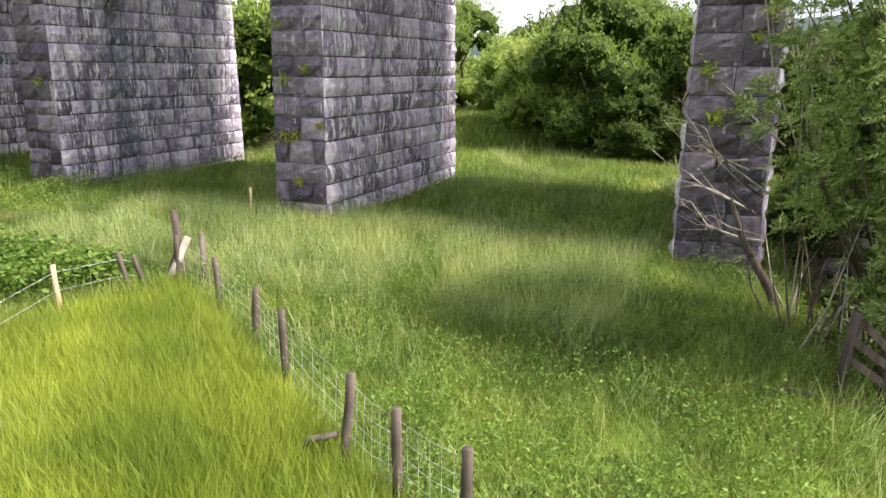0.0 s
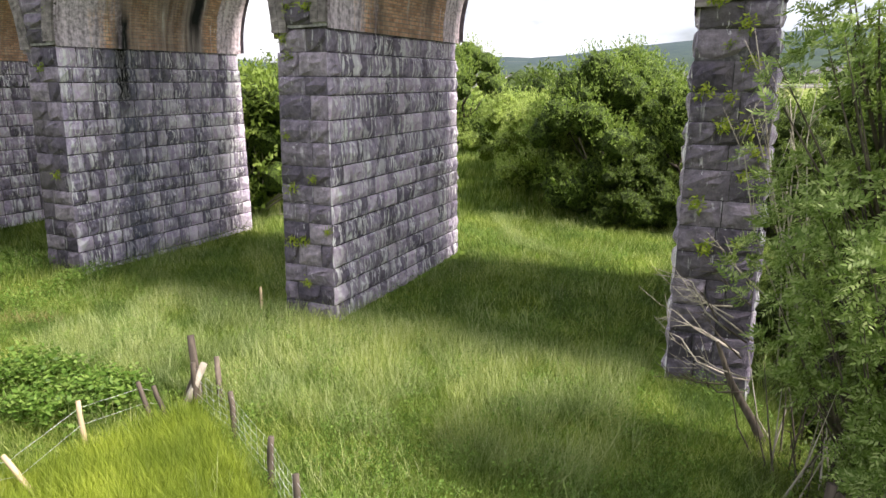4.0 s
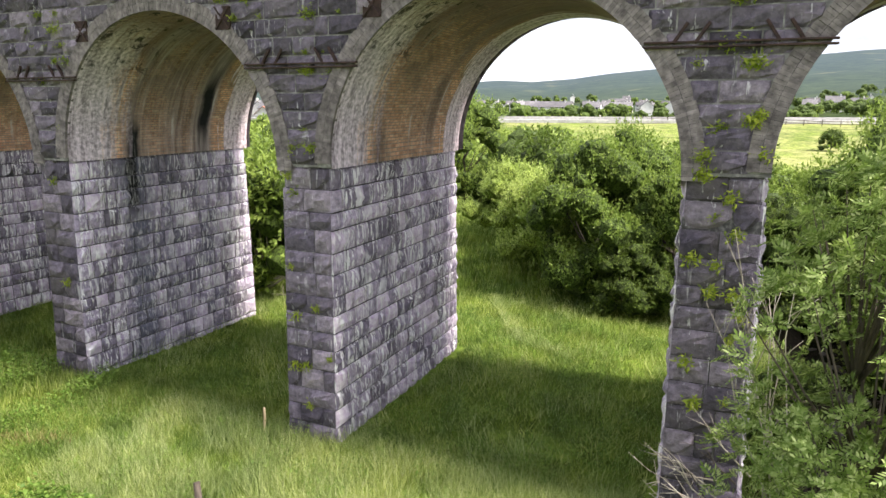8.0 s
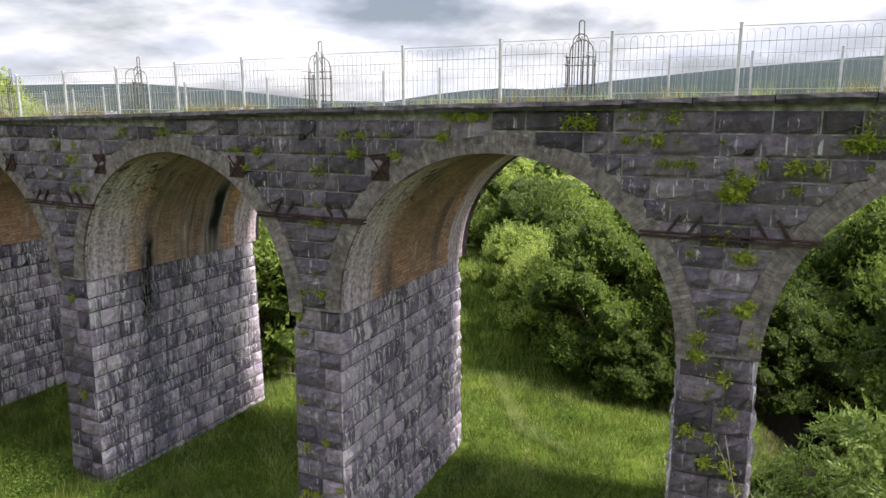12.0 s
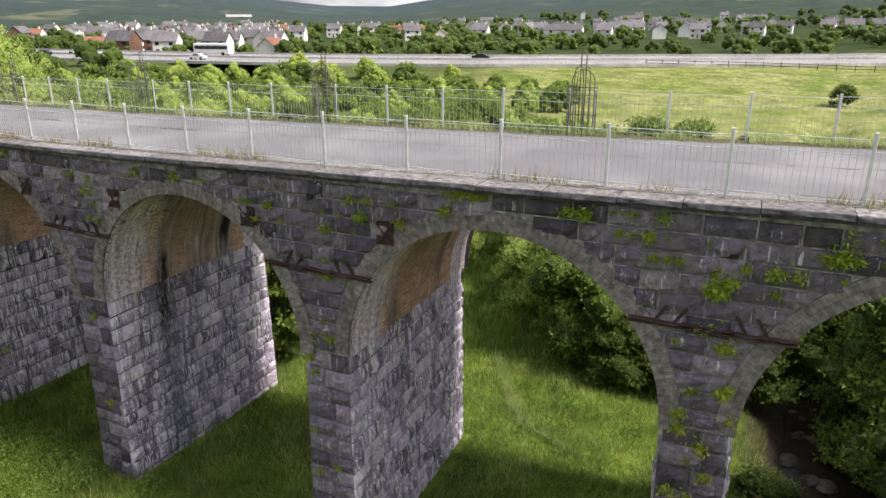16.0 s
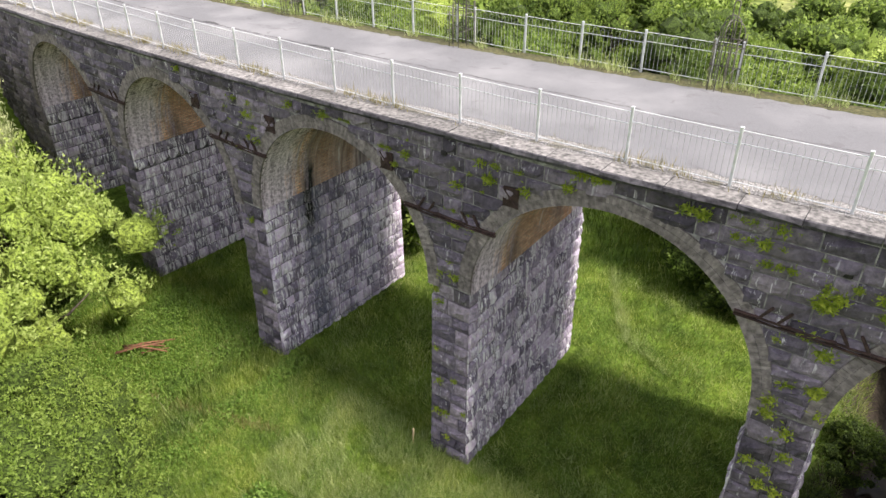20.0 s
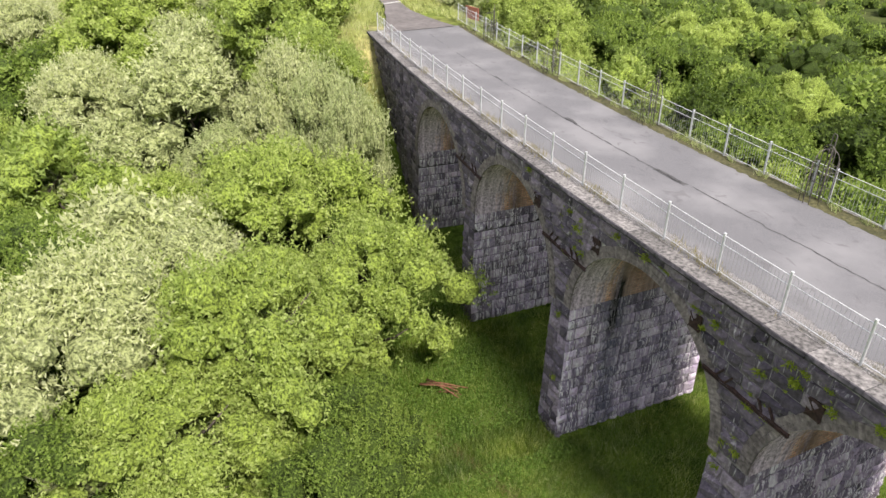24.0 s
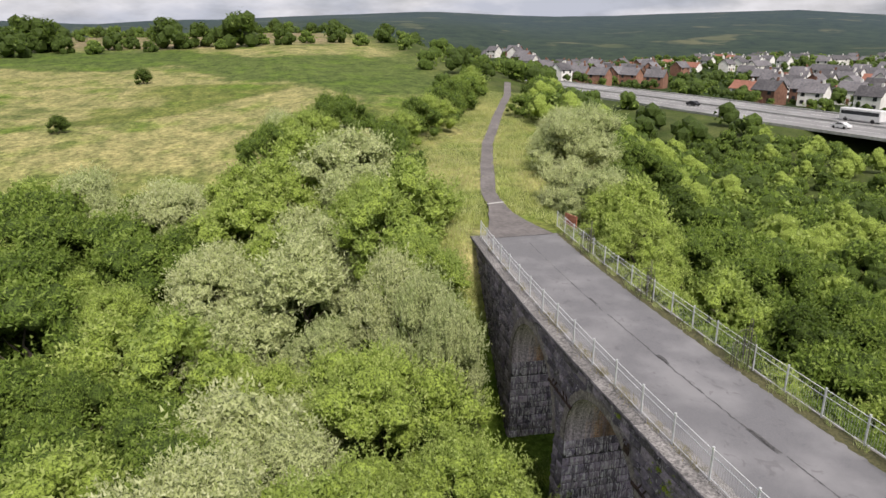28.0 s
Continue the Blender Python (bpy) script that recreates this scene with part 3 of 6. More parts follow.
def tube_mesh(name, pts, radii, material, sides=6, shade=True):
    verts, faces = [], []
    if not isinstance(radii, (list, tuple)):
        radii = [radii] * len(pts)
    tube(verts, faces, pts, radii, sides)
    return mesh_of(name, verts, faces, material, shade)


# ---- ground ----
MOTORWAY = [(-900, 20), (-420, 80), (-204, 119), (-145, 125), (-100, 132), (-59, 145), (-20, 163), (40, 196), (140, 245), (500, 470)]
ROAD_Z = 4.4
PATHWAY = [(-38, 6.2), (-45, 7.2), (-54, 9.2), (-65, 12.8), (-80, 18), (-100, 26.5), (-126, 38), (-150, 47)]
SKYLINE = [(-60, 3.2), (-25, 3.6), (-5, 3.34), (2.6, 2.84), (12.5, 2.05), (17.4, 1.4), (21.6, 1.6), (26, 1.17), (30.6, 0.2), (36, 0.7), (42.7, 1.41), (46.4, 1.55), (47.6, 1.72), (55, 1.6), (61, 1.4), (65, 1.26), (76, 1.6), (86, 1.2), (100, 0.5), (130, 1.5), (180, 2.5)]


def near_line(x, y, pts):
    """Distance to a polyline, and how far along it."""
    best, run, where_at = 1e9, 0.0, 0.0
    for (ax, ay), (bx, by) in zip(pts, pts[1:]):
        dx, dy = bx - ax, by - ay
        ll = dx * dx + dy * dy
        t = min(1.0, max(0.0, ((x - ax) * dx + (y - ay) * dy) / ll))
        q = math.hypot(x - ax - t * dx, y - ay - t * dy)
        if q < best:
            best, where_at = q, run + t * math.sqrt(ll)
        run += math.sqrt(ll)
    return best, where_at


def river_x(y):
    return 12.5 + 0.5 * math.sin(y * 0.11 + 0.4) + 0.02 * y + 2.4 * smooth(2.5, -6, y)


def ground_z(x, y):
    u = -x
    r = math.hypot(x - 9, y + 13)
    back = smooth(-22, 3, y)
    ridge = 4.0 + 0.36 * max(0.0, u - 38)  # the path's line along its ridge
    left = smooth(19, 60, u) * (0.6 + 9.9 * smooth(ridge + 34, ridge + 6, y)) * back + smooth(26, 92, u) * 9.6 * (1 - back)
    z = left + 0.054 * smooth(60, 15, y - 0.12 * u) * max(0.0, min(u, 330) - 78) - 0.05 * max(0.0, u - 420) * smooth(1500, 500, u)
    z += 0.12 - 0.5 * smooth(0.5, 8, -y) - 0.03 * max(0.0, min(40.0, -y - 12))
    z += 0.010 * max(0.0, min(y, 200) - 20) * smooth(90, 20, u)
    z += 2.2 * smooth(17.5, 34, x)
    z += 0.10 * noise.noise((x * 0.22, y * 0.22, 0)) + 0.05 * noise.noise((x * 0.9, y * 0.9, 3))
    if r > 60:
        z += 0.6 * noise.noise((x * 0.03, y * 0.03, 7))
    # embankment that carries the way beyond the abutment
    s, d = where(x, y)
    if s < -27 and s > -75:
        top = deck_z(max(s, -60)) - 0.12 - 0.55 * max(0.0, abs(d - 3.6) - 4.4) - 0.9 * max(0.0, s + 37.5)
        z = max(z, top)
    # the stream's bed
    q = abs(x - river_x(y)) / 3.1
    if q < 2 and -40 < y < 90:
        z -= 1.9 * math.exp(-(q ** 4))
    if r > 90:
        q, run = near_line(x, y, MOTORWAY)
        z += (ROAD_Z - 0.35 - z) * smooth(55, 20, q)
        if 783 < run < 817 and q < 40:
            z -= 3.6 * smooth(783, 789, run) * smooth(817, 811, run) * smooth(40, 30, q)
    if r > 230:
        az = math.degrees(math.atan2(9 - x, y + 13))
        for (a0, e0), (a1, e1) in zip(SKYLINE, SKYLINE[1:]):
            if a0 <= az < a1:
                el = e0 + (e1 - e0) * (az - a0) / (a1 - a0)
                break
        else:
            el = 2.5
        top = 15 + 3200 * math.tan(radians(el))
        k = smooth(500, 3200, r)
        z = z * (1 - k) + k * (top + 12 * noise.noise((x * 0.002, y * 0.002, 1)) * (1 - k) * 4)
        z += 10 * smooth(300, 900, r) * (1 - k) * noise.noise((x * 0.004, y * 0.004, 5))
        if r > 3300:
            z = z * (1 - smooth(3300, 4800, r))
    return z


def axis(step, near_lo, near_hi, far):
    grid = list(np.arange(near_lo, near_hi + 1e-6, step))
    v, q = near_hi, step
    while v < far:
        q *= 1.13
        v += q
        grid.append(v)
    v, q = near_lo, step
    while v > -far:
        q *= 1.13
        v -= q
        grid.insert(0, v)
    return grid


GX, GY = axis(0.8, -40, 22, 4400), axis(0.8, -14, 24, 4400)
g_verts = [(x, y, ground_z(x, y)) for y in GY for x in GX]
nx = len(GX)
g_faces = [(j * nx + i, j * nx + i + 1, (j + 1) * nx + i + 1, (j + 1) * nx + i) for j in range(len(GY) - 1) for i in range(nx - 1)]
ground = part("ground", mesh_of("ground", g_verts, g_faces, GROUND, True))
tagged(ground, "green meadow floor of a valley with hills beyond", "ground", kind="structure")


def ribbon(name, pts, z, half, material, lift=0.0, step=4.0):
    verts, faces = [], []
    line = [Vector((*p, 0)) for p in pts]
    dense = []
    for a, b in zip(line, line[1:]):
        n = max(1, int((b - a).length / step))
        dense += [a.lerp(b, i / n) for i in range(n)]
    dense.append(line[-1])
    for i, p in enumerate(dense):
        t = (dense[min(i + 1, len(dense) - 1)] - dense[max(i - 1, 0)]).normalized()
        q = Vector((-t.y, t.x, 0))
        for h in half if isinstance(half, tuple) else (-half, half):
            v = p + q * h
            verts.append((v.x, v.y, (z if z is not None else ground_z(v.x, v.y)) + lift))
    for i in range(len(dense) - 1):
        faces.append((2 * i, 2 * i + 1, 2 * i + 3, 2 * i + 2))
    return mesh_of(name, verts, faces, material, True)


# ---- stream ----
w_pts = [(river_x(y), y) for y in range(-40, 34, 3)]
tagged(part("water", ribbon("water", w_pts, -1.3, 3.5, WATER)), "dark shallow stream under the viaduct", "stream", kind="structure")

# ---- viaduct ----
PITCH, HALF_PIER, SPRING = 8.86, 0.725, 6.76
PIERS = [-0.30 + PITCH * i for i in range(-3, 4)]
ARCH_R = PITCH / 2 - HALF_PIER
ARCHES = [a + PITCH / 2 for a in PIERS[:-1]]
WIDE = 7.22  # from the near face to the far one
S_END, S_FAR = -38.4, PIERS[-1] + 9.0
RING_D = 0.40
SKEW = 0.02  # the vaults and piers run slightly askew of the face

viaduct = thing("viaduct", "curved railway viaduct of dark grey rock-faced stone with brick arches", "viaduct", kind="structure")


def spring_z(s):
    return SPRING + GRADE * s


def arch_of(s):
    for c in ARCHES:
        if abs(s - c) < ARCH_R - 1e-4:
            return c
    return None


# body above the springing, as one core behind the stone faces
cols = sorted({round(v, 4) for v in list(np.arange(S_END, S_FAR, 0.6)) + [c + ARCH_R * math.cos(math.pi * k / 36) for c in ARCHES for k in range(37)]})


def under(s):
    c = arch_of(s)
    if c is None:
        return spring_z(s)
    return spring_z(c) + math.sqrt(max(0.0, ARCH_R ** 2 - (s - c) ** 2))


def core_band(name, d, material, flip):
    verts, faces = [], []
    for s in cols:
        verts += [at(s, d, under(s)), at(s, d, deck_z(s) - 0.14)]
    for i in range(len(cols) - 1):
        f = (2 * i, 2 * i + 2, 2 * i + 3, 2 * i + 1)
        faces.append(f[::-1] if flip else f)
    return mesh_of(name, verts, faces, material)


part("wall_core", core_band("wall_core", 0.002, MORTAR_PALE, False), viaduct)
part("far_wall", core_band("far_wall", WIDE, STONE, True), viaduct, "far stone face")
for c in ARCHES:
    verts, faces, uvs = [], [], []
    for k in range(37):
        a = math.pi * k / 36
        s, z = c - ARCH_R * math.cos(a), spring_z(c) + ARCH_R * math.sin(a)
        if k in (0, 36):
            z -= 0.12
        for j in range(9):
            d = 0.02 + (WIDE - 0.02) * j / 8
            verts.append(at(s - SKEW * d, d, z))
            uvs.append((d, a * ARCH_R))
    for k in range(36):
        for j in range(8):
            faces.append((9 * k + j, 9 * k + j + 1, 9 * k + j + 10, 9 * k + j + 9))
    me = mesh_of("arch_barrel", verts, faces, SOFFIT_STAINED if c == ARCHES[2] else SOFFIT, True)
    uv = me.uv_layers.new()
    for loop in me.loops:
        uv.data[loop.index].uv = uvs[loop.vertex_index]
    part("arch_barrel", me, viaduct, "orange and sooty brick vault streaked with lime")
    # ring of bricks on edge, in two courses
    bm = bmesh.new()
    rnd = random.Random(int(c * 10))
    for depth0, depth1, n in ((0.0, 0.195, 150), (0.203, RING_D, 160)):
        for k in range(n):
            a0, a1 = math.pi * k / n + 0.0007, math.pi * (k + 1) / n - 0.0007
            out = -0.05 - rnd.uniform(0, 0.016)
            v = []
            for rr, aa, dd in itertools.product((ARCH_R + depth0, ARCH_R + depth1), (a0, a1), (out, 0.10)):
                v.append(bm.verts.new(at(c - rr * math.cos(aa), dd, spring_z(c) + rr * math.sin(aa))))
            for f in ((0, 1, 3, 2), (4, 6, 7, 5), (0, 4, 5, 1), (2, 3, 7, 6), (0, 2, 6, 4), (1, 5, 7, 3)):
                bm.faces.new([v[i] for i in f])
    part("arch_ring", bm_mesh("arch_ring", bm, RING), viaduct, "two-course brick arch ring", kind="stuff")
    bm = bmesh.new()
    for k in range(36):
        a0, a1 = math.pi * k / 36, math.pi * (k + 1) / 36
        q = [at(c - rr * math.cos(aa), -0.045, spring_z(c) + rr * math.sin(aa)) for rr, aa in ((ARCH_R, a0), (ARCH_R, a1), (ARCH_R + RING_D, a1), (ARCH_R + RING_D, a0))]
        bm.faces.new([bm.verts.new(p) for p in q])
    part("ring_mortar", bm_mesh("ring_mortar", bm, MORTAR), viaduct)

# rock-faced blocks: alike shapes that stand for all the stones
BLOCKS = []
rnd = random.Random(4)
for k in range(14):
    verts, faces = [], []
    tilt, up = rnd.uniform(-0.035, 0.035), rnd.uniform(-0.02, 0.04)
    for j in range(5):
        for i in range(5):
            u, v = (0, 0.13, 0.5, 0.87, 1)[i], (0, 0.16, 0.5, 0.86, 1)[j]
            edge = i in (0, 4) or j in (0, 4)
            out = 0.002 + rnd.uniform(0, 0.012) if edge else (0.048, 0.068, 0.088)[(i == 2) + (j == 2)] + rnd.uniform(-0.034, 0.034) + tilt * (u - 0.5) + up * (v - 0.5)
            if not edge:
                u, v = u + rnd.uniform(-0.08, 0.08), v + rnd.uniform(-0.09, 0.09)
            verts.append((u, -out, v))
    for j in range(4):
        for i in range(4):
            a = 5 * j + i
            faces.append((a, a + 1, a + 6, a + 5))
    back = len(verts)
    verts += [(0, 0.06, 0), (1, 0.06, 0), (1, 0.06, 1), (0, 0.06, 1)]
    faces += [(4, 3, 2, 1, 0, back, back + 1), (24, 19, 14, 9, 4, back + 1, back + 2), (20, 21, 22, 23, 24, back + 2, back + 3), (0, 5, 10, 15, 20, back + 3, back)]
    BLOCKS.append((np.array(verts), faces))
BLOCK_MESH = [[mesh_of("stone", v, f, mat) for v, f in BLOCKS] for mat in (STONE_PIECE, STONE_LIMED_LIT_PIECE, STONE_PIER_PIECE)]


def lay(blocks, parent, name="masonry", single=False, kind=0, joint=0.014):
    """Sets stones given as (frame, width, height): each as an object, or all in one mesh."""
    if single:
        for m, w, h in blocks:
            k = rnd.randrange(len(BLOCKS))
            part("stone", BLOCK_MESH[kind][k], parent, m=m @ Matrix.Diagonal((w - joint, 1, h - joint, 1)))
        return
    verts, faces = [], []
    for m, w, h in blocks:
        v, f = BLOCKS[rnd.randrange(len(BLOCKS))]
        a = np.array(m)
        p = v * (w - joint, 1, h - joint) @ a[:3, :3].T + a[:3, 3]
        n = len(verts)
        verts += p.tolist()
        faces += [tuple(i + n for i in g) for g in f]
    if verts:
        part(name, mesh_of(name, verts, faces, (STONE, STONE_LIMED_LIT, STONE_PIER, STONE_WET_LIT)[kind]), parent, kind="stuff")


def split(a, b, mean):
    n = max(1, round((b - a) / mean))
    cuts = [a] + sorted(a + (b - a) * (i + rnd.uniform(-0.32, 0.32)) / n for i in range(1, n)) + [b]
    return list(zip(cuts, cuts[1:]))


# near face between the arches, in level courses
COURSE = 0.40
near_blocks, other_blocks = [], []
for j in range(0, 13):
    z0 = 6.42 + COURSE * j
    for c0, c1 in zip([None] + ARCHES, ARCHES + [None]):
        mid = ((c0 if c0 is not None else S_END) + (c1 if c1 is not None else S_FAR)) / 2
        zz = z0 + GRADE * mid
        zt = min(zz + COURSE, deck_z(mid) - 0.17)
        if zt - zz < 0.12:
            continue

        def reach(c):
            h = (zz + zt) / 2 - spring_z(c)
            rr = ARCH_R + RING_D - 0.05
            return 0.0 if h > rr else math.sqrt(rr * rr - max(h, 0) ** 2) if h > 0 else ARCH_R

        a = c0 + reach(c0) if c0 is not None else S_END
        b = c1 - reach(c1) if c1 is not None else S_FAR
        if zz < spring_z(mid) - 0.05 and c0 is not None and c1 is not None:
            continue
        if c0 is None or c1 is None:
            pass
        for s0, s1 in split(a, b, 0.78):
            blk = (along(s0, 0.0, zz), s1 - s0, zt - zz)
            (near_blocks if -1.3 < s0 < 12.6 else other_blocks).append(blk)
lay(near_blocks, viaduct, single=True, joint=0.03)
lay(other_blocks, viaduct, "spandrel_masonry", joint=0.03)

# piers, with a slight batter and a narrow offset part of the way up
P_COURSE = 0.48


def pier_half(z, zs):
    """Half width and how far the near and far faces stand out, at a height."""
    drop = max(0.0, zs - z)
    step = 0.03 if drop > 0.75 else 0.0
    return HALF_PIER - 0.095 + 0.006 * drop + step, 0.018 * drop + step - 0.09


for i, c in enumerate(PIERS):
    zs = spring_z(c)
    foot = min(ground_z(*at(c, d)[:2]) for d in (0.0, 3.5, 7.0)) - 0.5
    pier = part("pier", None, viaduct, "tall battered stone pier")
    verts, faces = [], []
    for z in (foot, zs - 0.76, zs - 0.75, zs + 0.1):
        w, o = pier_half(z, zs)
        w, o = w - 0.004, o - 0.004
        verts += [at(c - w, -o, z), at(c + w, -o, z), at(c + w - SKEW * WIDE, WIDE + o, z), at(c - w - SKEW * WIDE, WIDE + o, z)]
    for k in range(3):
        for q in range(4):
            faces.append((4 * k + q, 4 * k + (q + 1) % 4, 4 * k + 4 + (q + 1) % 4, 4 * k + 4 + q))
    part("core", mesh_of("core", verts, faces, MORTAR), pier)
    levels = [zs]
    while levels[-1] > foot + 0.25:
        levels.append(max(foot, levels[-1] - P_COURSE * rnd.uniform(0.78, 1.18)))
    front, side, left = [], [], []
    turn = Matrix.Rotation(math.pi / 2 + SKEW, 4, "Z")
    back = Matrix.Rotation(SKEW - math.pi / 2, 4, "Z")
    for j, (zt, zb) in enumerate(zip(levels, levels[1:])):
        w, o = pier_half((zt + zb) / 2, zs)
        for s0, s1 in split(c - w, c + w, 0.74 if j % 2 else 0.55):
            front.append((along(s0, -o, zb), s1 - s0, zt - zb))
        for d0, d1 in split(-o, WIDE + o, 0.52):
            side.append((along(c + w - SKEW * d0, d0, zb) @ turn, d1 - d0, zt - zb))
        for d0, d1 in split(-o, WIDE + o, 0.75):
            left.append((along(c - w - SKEW * d1, d1, zb) @ back, d1 - d0, zt - zb))
    # the fifth pier's front gets darker stone, painting in shade from the trees
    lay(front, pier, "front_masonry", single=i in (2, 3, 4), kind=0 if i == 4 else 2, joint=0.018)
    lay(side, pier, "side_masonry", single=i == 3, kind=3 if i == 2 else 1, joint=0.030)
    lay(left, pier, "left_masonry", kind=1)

# abutments close both ends
for s0, s1 in ((S_END, PIERS[0] - HALF_PIER), (PIERS[-1] + HALF_PIER, S_FAR)):
    verts = [at(s, d, z) for z in (-1.0, 6.9) for s, d in ((s0, 0.004), (s1, 0.004), (s1, WIDE), (s0, WIDE))]
    part("abutment", mesh_of("abutment", verts, [(0, 1, 5, 4), (1, 2, 6, 5), (2, 3, 7, 6), (3, 0, 4, 7)], MORTAR), viaduct)
    blk = []
    for j in range(18):
        z0 = 6.42 + GRADE * (s0 + s1) / 2 - COURSE * (j + 1)
        blk += [(along(a, 0.0, z0), b - a, COURSE) for a, b in split(s0, s1, 0.8)]
    lay(blk, viaduct, "abutment_masonry")

# coping stones along both edges
COPES = []
for k in range(4):
    verts = []
    for x in (0, 0.25, 0.5, 0.75, 1):
        j = rnd.uniform(-0.02, 0.02)
        verts += [(x, 0.46, -0.17), (x, -0.17 + j, -0.17), (x, -0.215 + rnd.uniform(-0.02, 0.015), -0.09 + rnd.uniform(-0.02, 0.02)), (x, -0.185 + j, -0.012), (x, -0.15, 0.0), (x, 0.46, 0.0)]
    faces = [(6 * i + q, 6 * i + q + 1, 6 * i + q + 7, 6 * i + q + 6) for i in range(4) for q in range(5)] + [(5, 4, 3, 2, 1, 0), (24, 25, 26, 27, 28, 29)]
    me = mesh_of("coping_stone", verts, [f[::-1] for f in faces], COPING_SHADED_FACE)
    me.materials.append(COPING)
    # only the top quads take the lighter, sky-lit tone
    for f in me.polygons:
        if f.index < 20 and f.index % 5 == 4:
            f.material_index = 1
    COPES.append(me)
s = S_END
while s < S_FAR:
    w = rnd.uniform(1.15, 1.5)
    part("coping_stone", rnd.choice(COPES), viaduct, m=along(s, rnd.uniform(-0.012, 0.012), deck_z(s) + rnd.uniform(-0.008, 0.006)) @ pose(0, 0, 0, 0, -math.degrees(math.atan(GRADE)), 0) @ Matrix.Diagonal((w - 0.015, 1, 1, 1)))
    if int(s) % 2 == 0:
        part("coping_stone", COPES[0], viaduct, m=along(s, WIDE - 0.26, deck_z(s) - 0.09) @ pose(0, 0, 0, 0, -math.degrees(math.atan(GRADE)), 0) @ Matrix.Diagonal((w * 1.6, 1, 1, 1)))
    s += w


def strip(name, d0, d1, lift, material, s0=S_END, s1=S_FAR, step=1.0, parent=None, rough=0.0):
    verts, faces = [], []
    n = int((s1 - s0) / step)
    for i in range(n + 1):
        s = s0 + (s1 - s0) * i / n
        for d in (d0, d1):
            j = rough * noise.noise((s * 3.3, d * 7, 2))
            verts.append(at(s, d + j, deck_z(s) + lift))
    for i in range(n):
        faces.append((2 * i, 2 * i + 2, 2 * i + 3, 2 * i + 1))
    return part(name, mesh_of(name, verts, faces, material), parent)


tagged(strip("road", 0.95, 6.42, 0.012, ASPHALT, rough=0.14, step=0.15), "worn grey asphalt track across the viaduct", "road", kind="structure")
strip("mossy_edge", 6.1, 7.12, 0.008, MOSS, parent=viaduct)
tagged(strip("verge", 0.40, 7.1, 0.004, GRAVEL), "pale stony margin beside the track", "verge", kind="structure")
for s0, s1, d, w in ((-36, -22, 3.7, 0.035), (-21.5, -8, 3.75, 0.06), (-7.6, 3, 3.9, 0.05), (3.5, 18, 3.8, 0.03), (-9.5, -7.8, 3.7, 0.25), (-16.2, -15.2, 3.75, 0.2), (-24, -23, 3.7, 0.16)):
    strip("asphalt_seam", d, d + w, 0.017, PATCH, s0, s1, 0.2, viaduct, 0.10)

# iron ties across the springing and pattress plates beside the arches
for c in PIERS[1:6]:
    z = 9.0 + GRADE * c
    tie = part("tie_beam", None, viaduct, "rusty iron tie across the pier head")
    for dz in (-0.05, 0.03):
        bm = bmesh.new()
        box(bm, -1.5, 1.5, -0.08, 0.02, dz - 0.018, dz + 0.018)
        part("rail", bm_mesh("rail", bm, RUST, 0.006), tie, m=along(c, -0.05, z))
    for sgn in (-1, 1):
        for off in (1.0, 1.36):
            bm = bmesh.new()
            box(bm, -0.028, 0.028, -0.05, 0.02, -0.02, 0.40, Matrix.Rotation(sgn * radians(-33), 4, "Y"))
            part("stay", bm_mesh("stay", bm, RUST, 0.008), tie, m=along(c + sgn * (off - 0.1), -0.06, z + 0.02) @ Matrix.Translation((sgn * -0.25, 0, 0)))
for s in (-11.3, -7.26, -2.4, 1.58):
    plate = part("pattress_plate", None, viaduct, "square rusty iron plate with a raised cross", along(s, -0.05, 10.13 + GRADE * s))
    part("backplate", box_mesh("backplate", (0.44, 0.05, 0.52), RUST, 0.008), plate, m=pose(0, 0, -0.26))
    for q in (-1, 1):
        bm = bmesh.new()
        box(bm, -0.02, 0.02, -0.06, -0.02, -0.32, 0.32, Matrix.Rotation(q * radians(40), 4, "Y"))
        part("rib", bm_mesh("rib", bm, RUST), plate)
HOLE_SHADE = simple("weep_hole_shade", (0.006, 0.006, 0.007), (0.03, 0.028, 0.028), 9, 0.6, where="World")
# weep holes in the face: blocks coloured black for the shade inside
for s, z in ((8.8, 10.71), (-0.45, 10.8)):
    part("weep_hole", box_mesh("weep_hole", (0.17, 0.12, 0.14), HOLE_SHADE, 0.03), viaduct, "dark weep hole", along(s, -0.04, z - 0.07))

# ---- railings on the deck ----
PANEL = 2.22


def hoop_mesh(name, w, h, r, material, foot=0.0, n=8):
    pts = [(-w / 2, 0, foot), (-w / 2, 0, h - w / 2)]
    pts += [(-w / 2 * math.cos(math.pi * k / n), 0, h - w / 2 + w / 2 * math.sin(math.pi * k / n)) for k in range(1, n)]
    pts += [(w / 2, 0, h - w / 2), (w / 2, 0, foot)]
    return tube_mesh(name, pts, r, material, 4, False)


HOOP = hoop_mesh("hoop", 0.125, 1.14, 0.0042, GALV_DULL, 0.08, 6)
POST = box_mesh("post", (0.06, 0.06, 1.24), GALV, 0.008)
POST_CAP = box_mesh("cap", (0.075, 0.075, 0.025), GALV, 0.006)


def rail_mesh(length, name="rail"):
    bm = bmesh.new()
    box(bm, 0, length, -0.016, 0.016, -0.005, 0.005)
    return bm_mesh(name, bm, GALV)


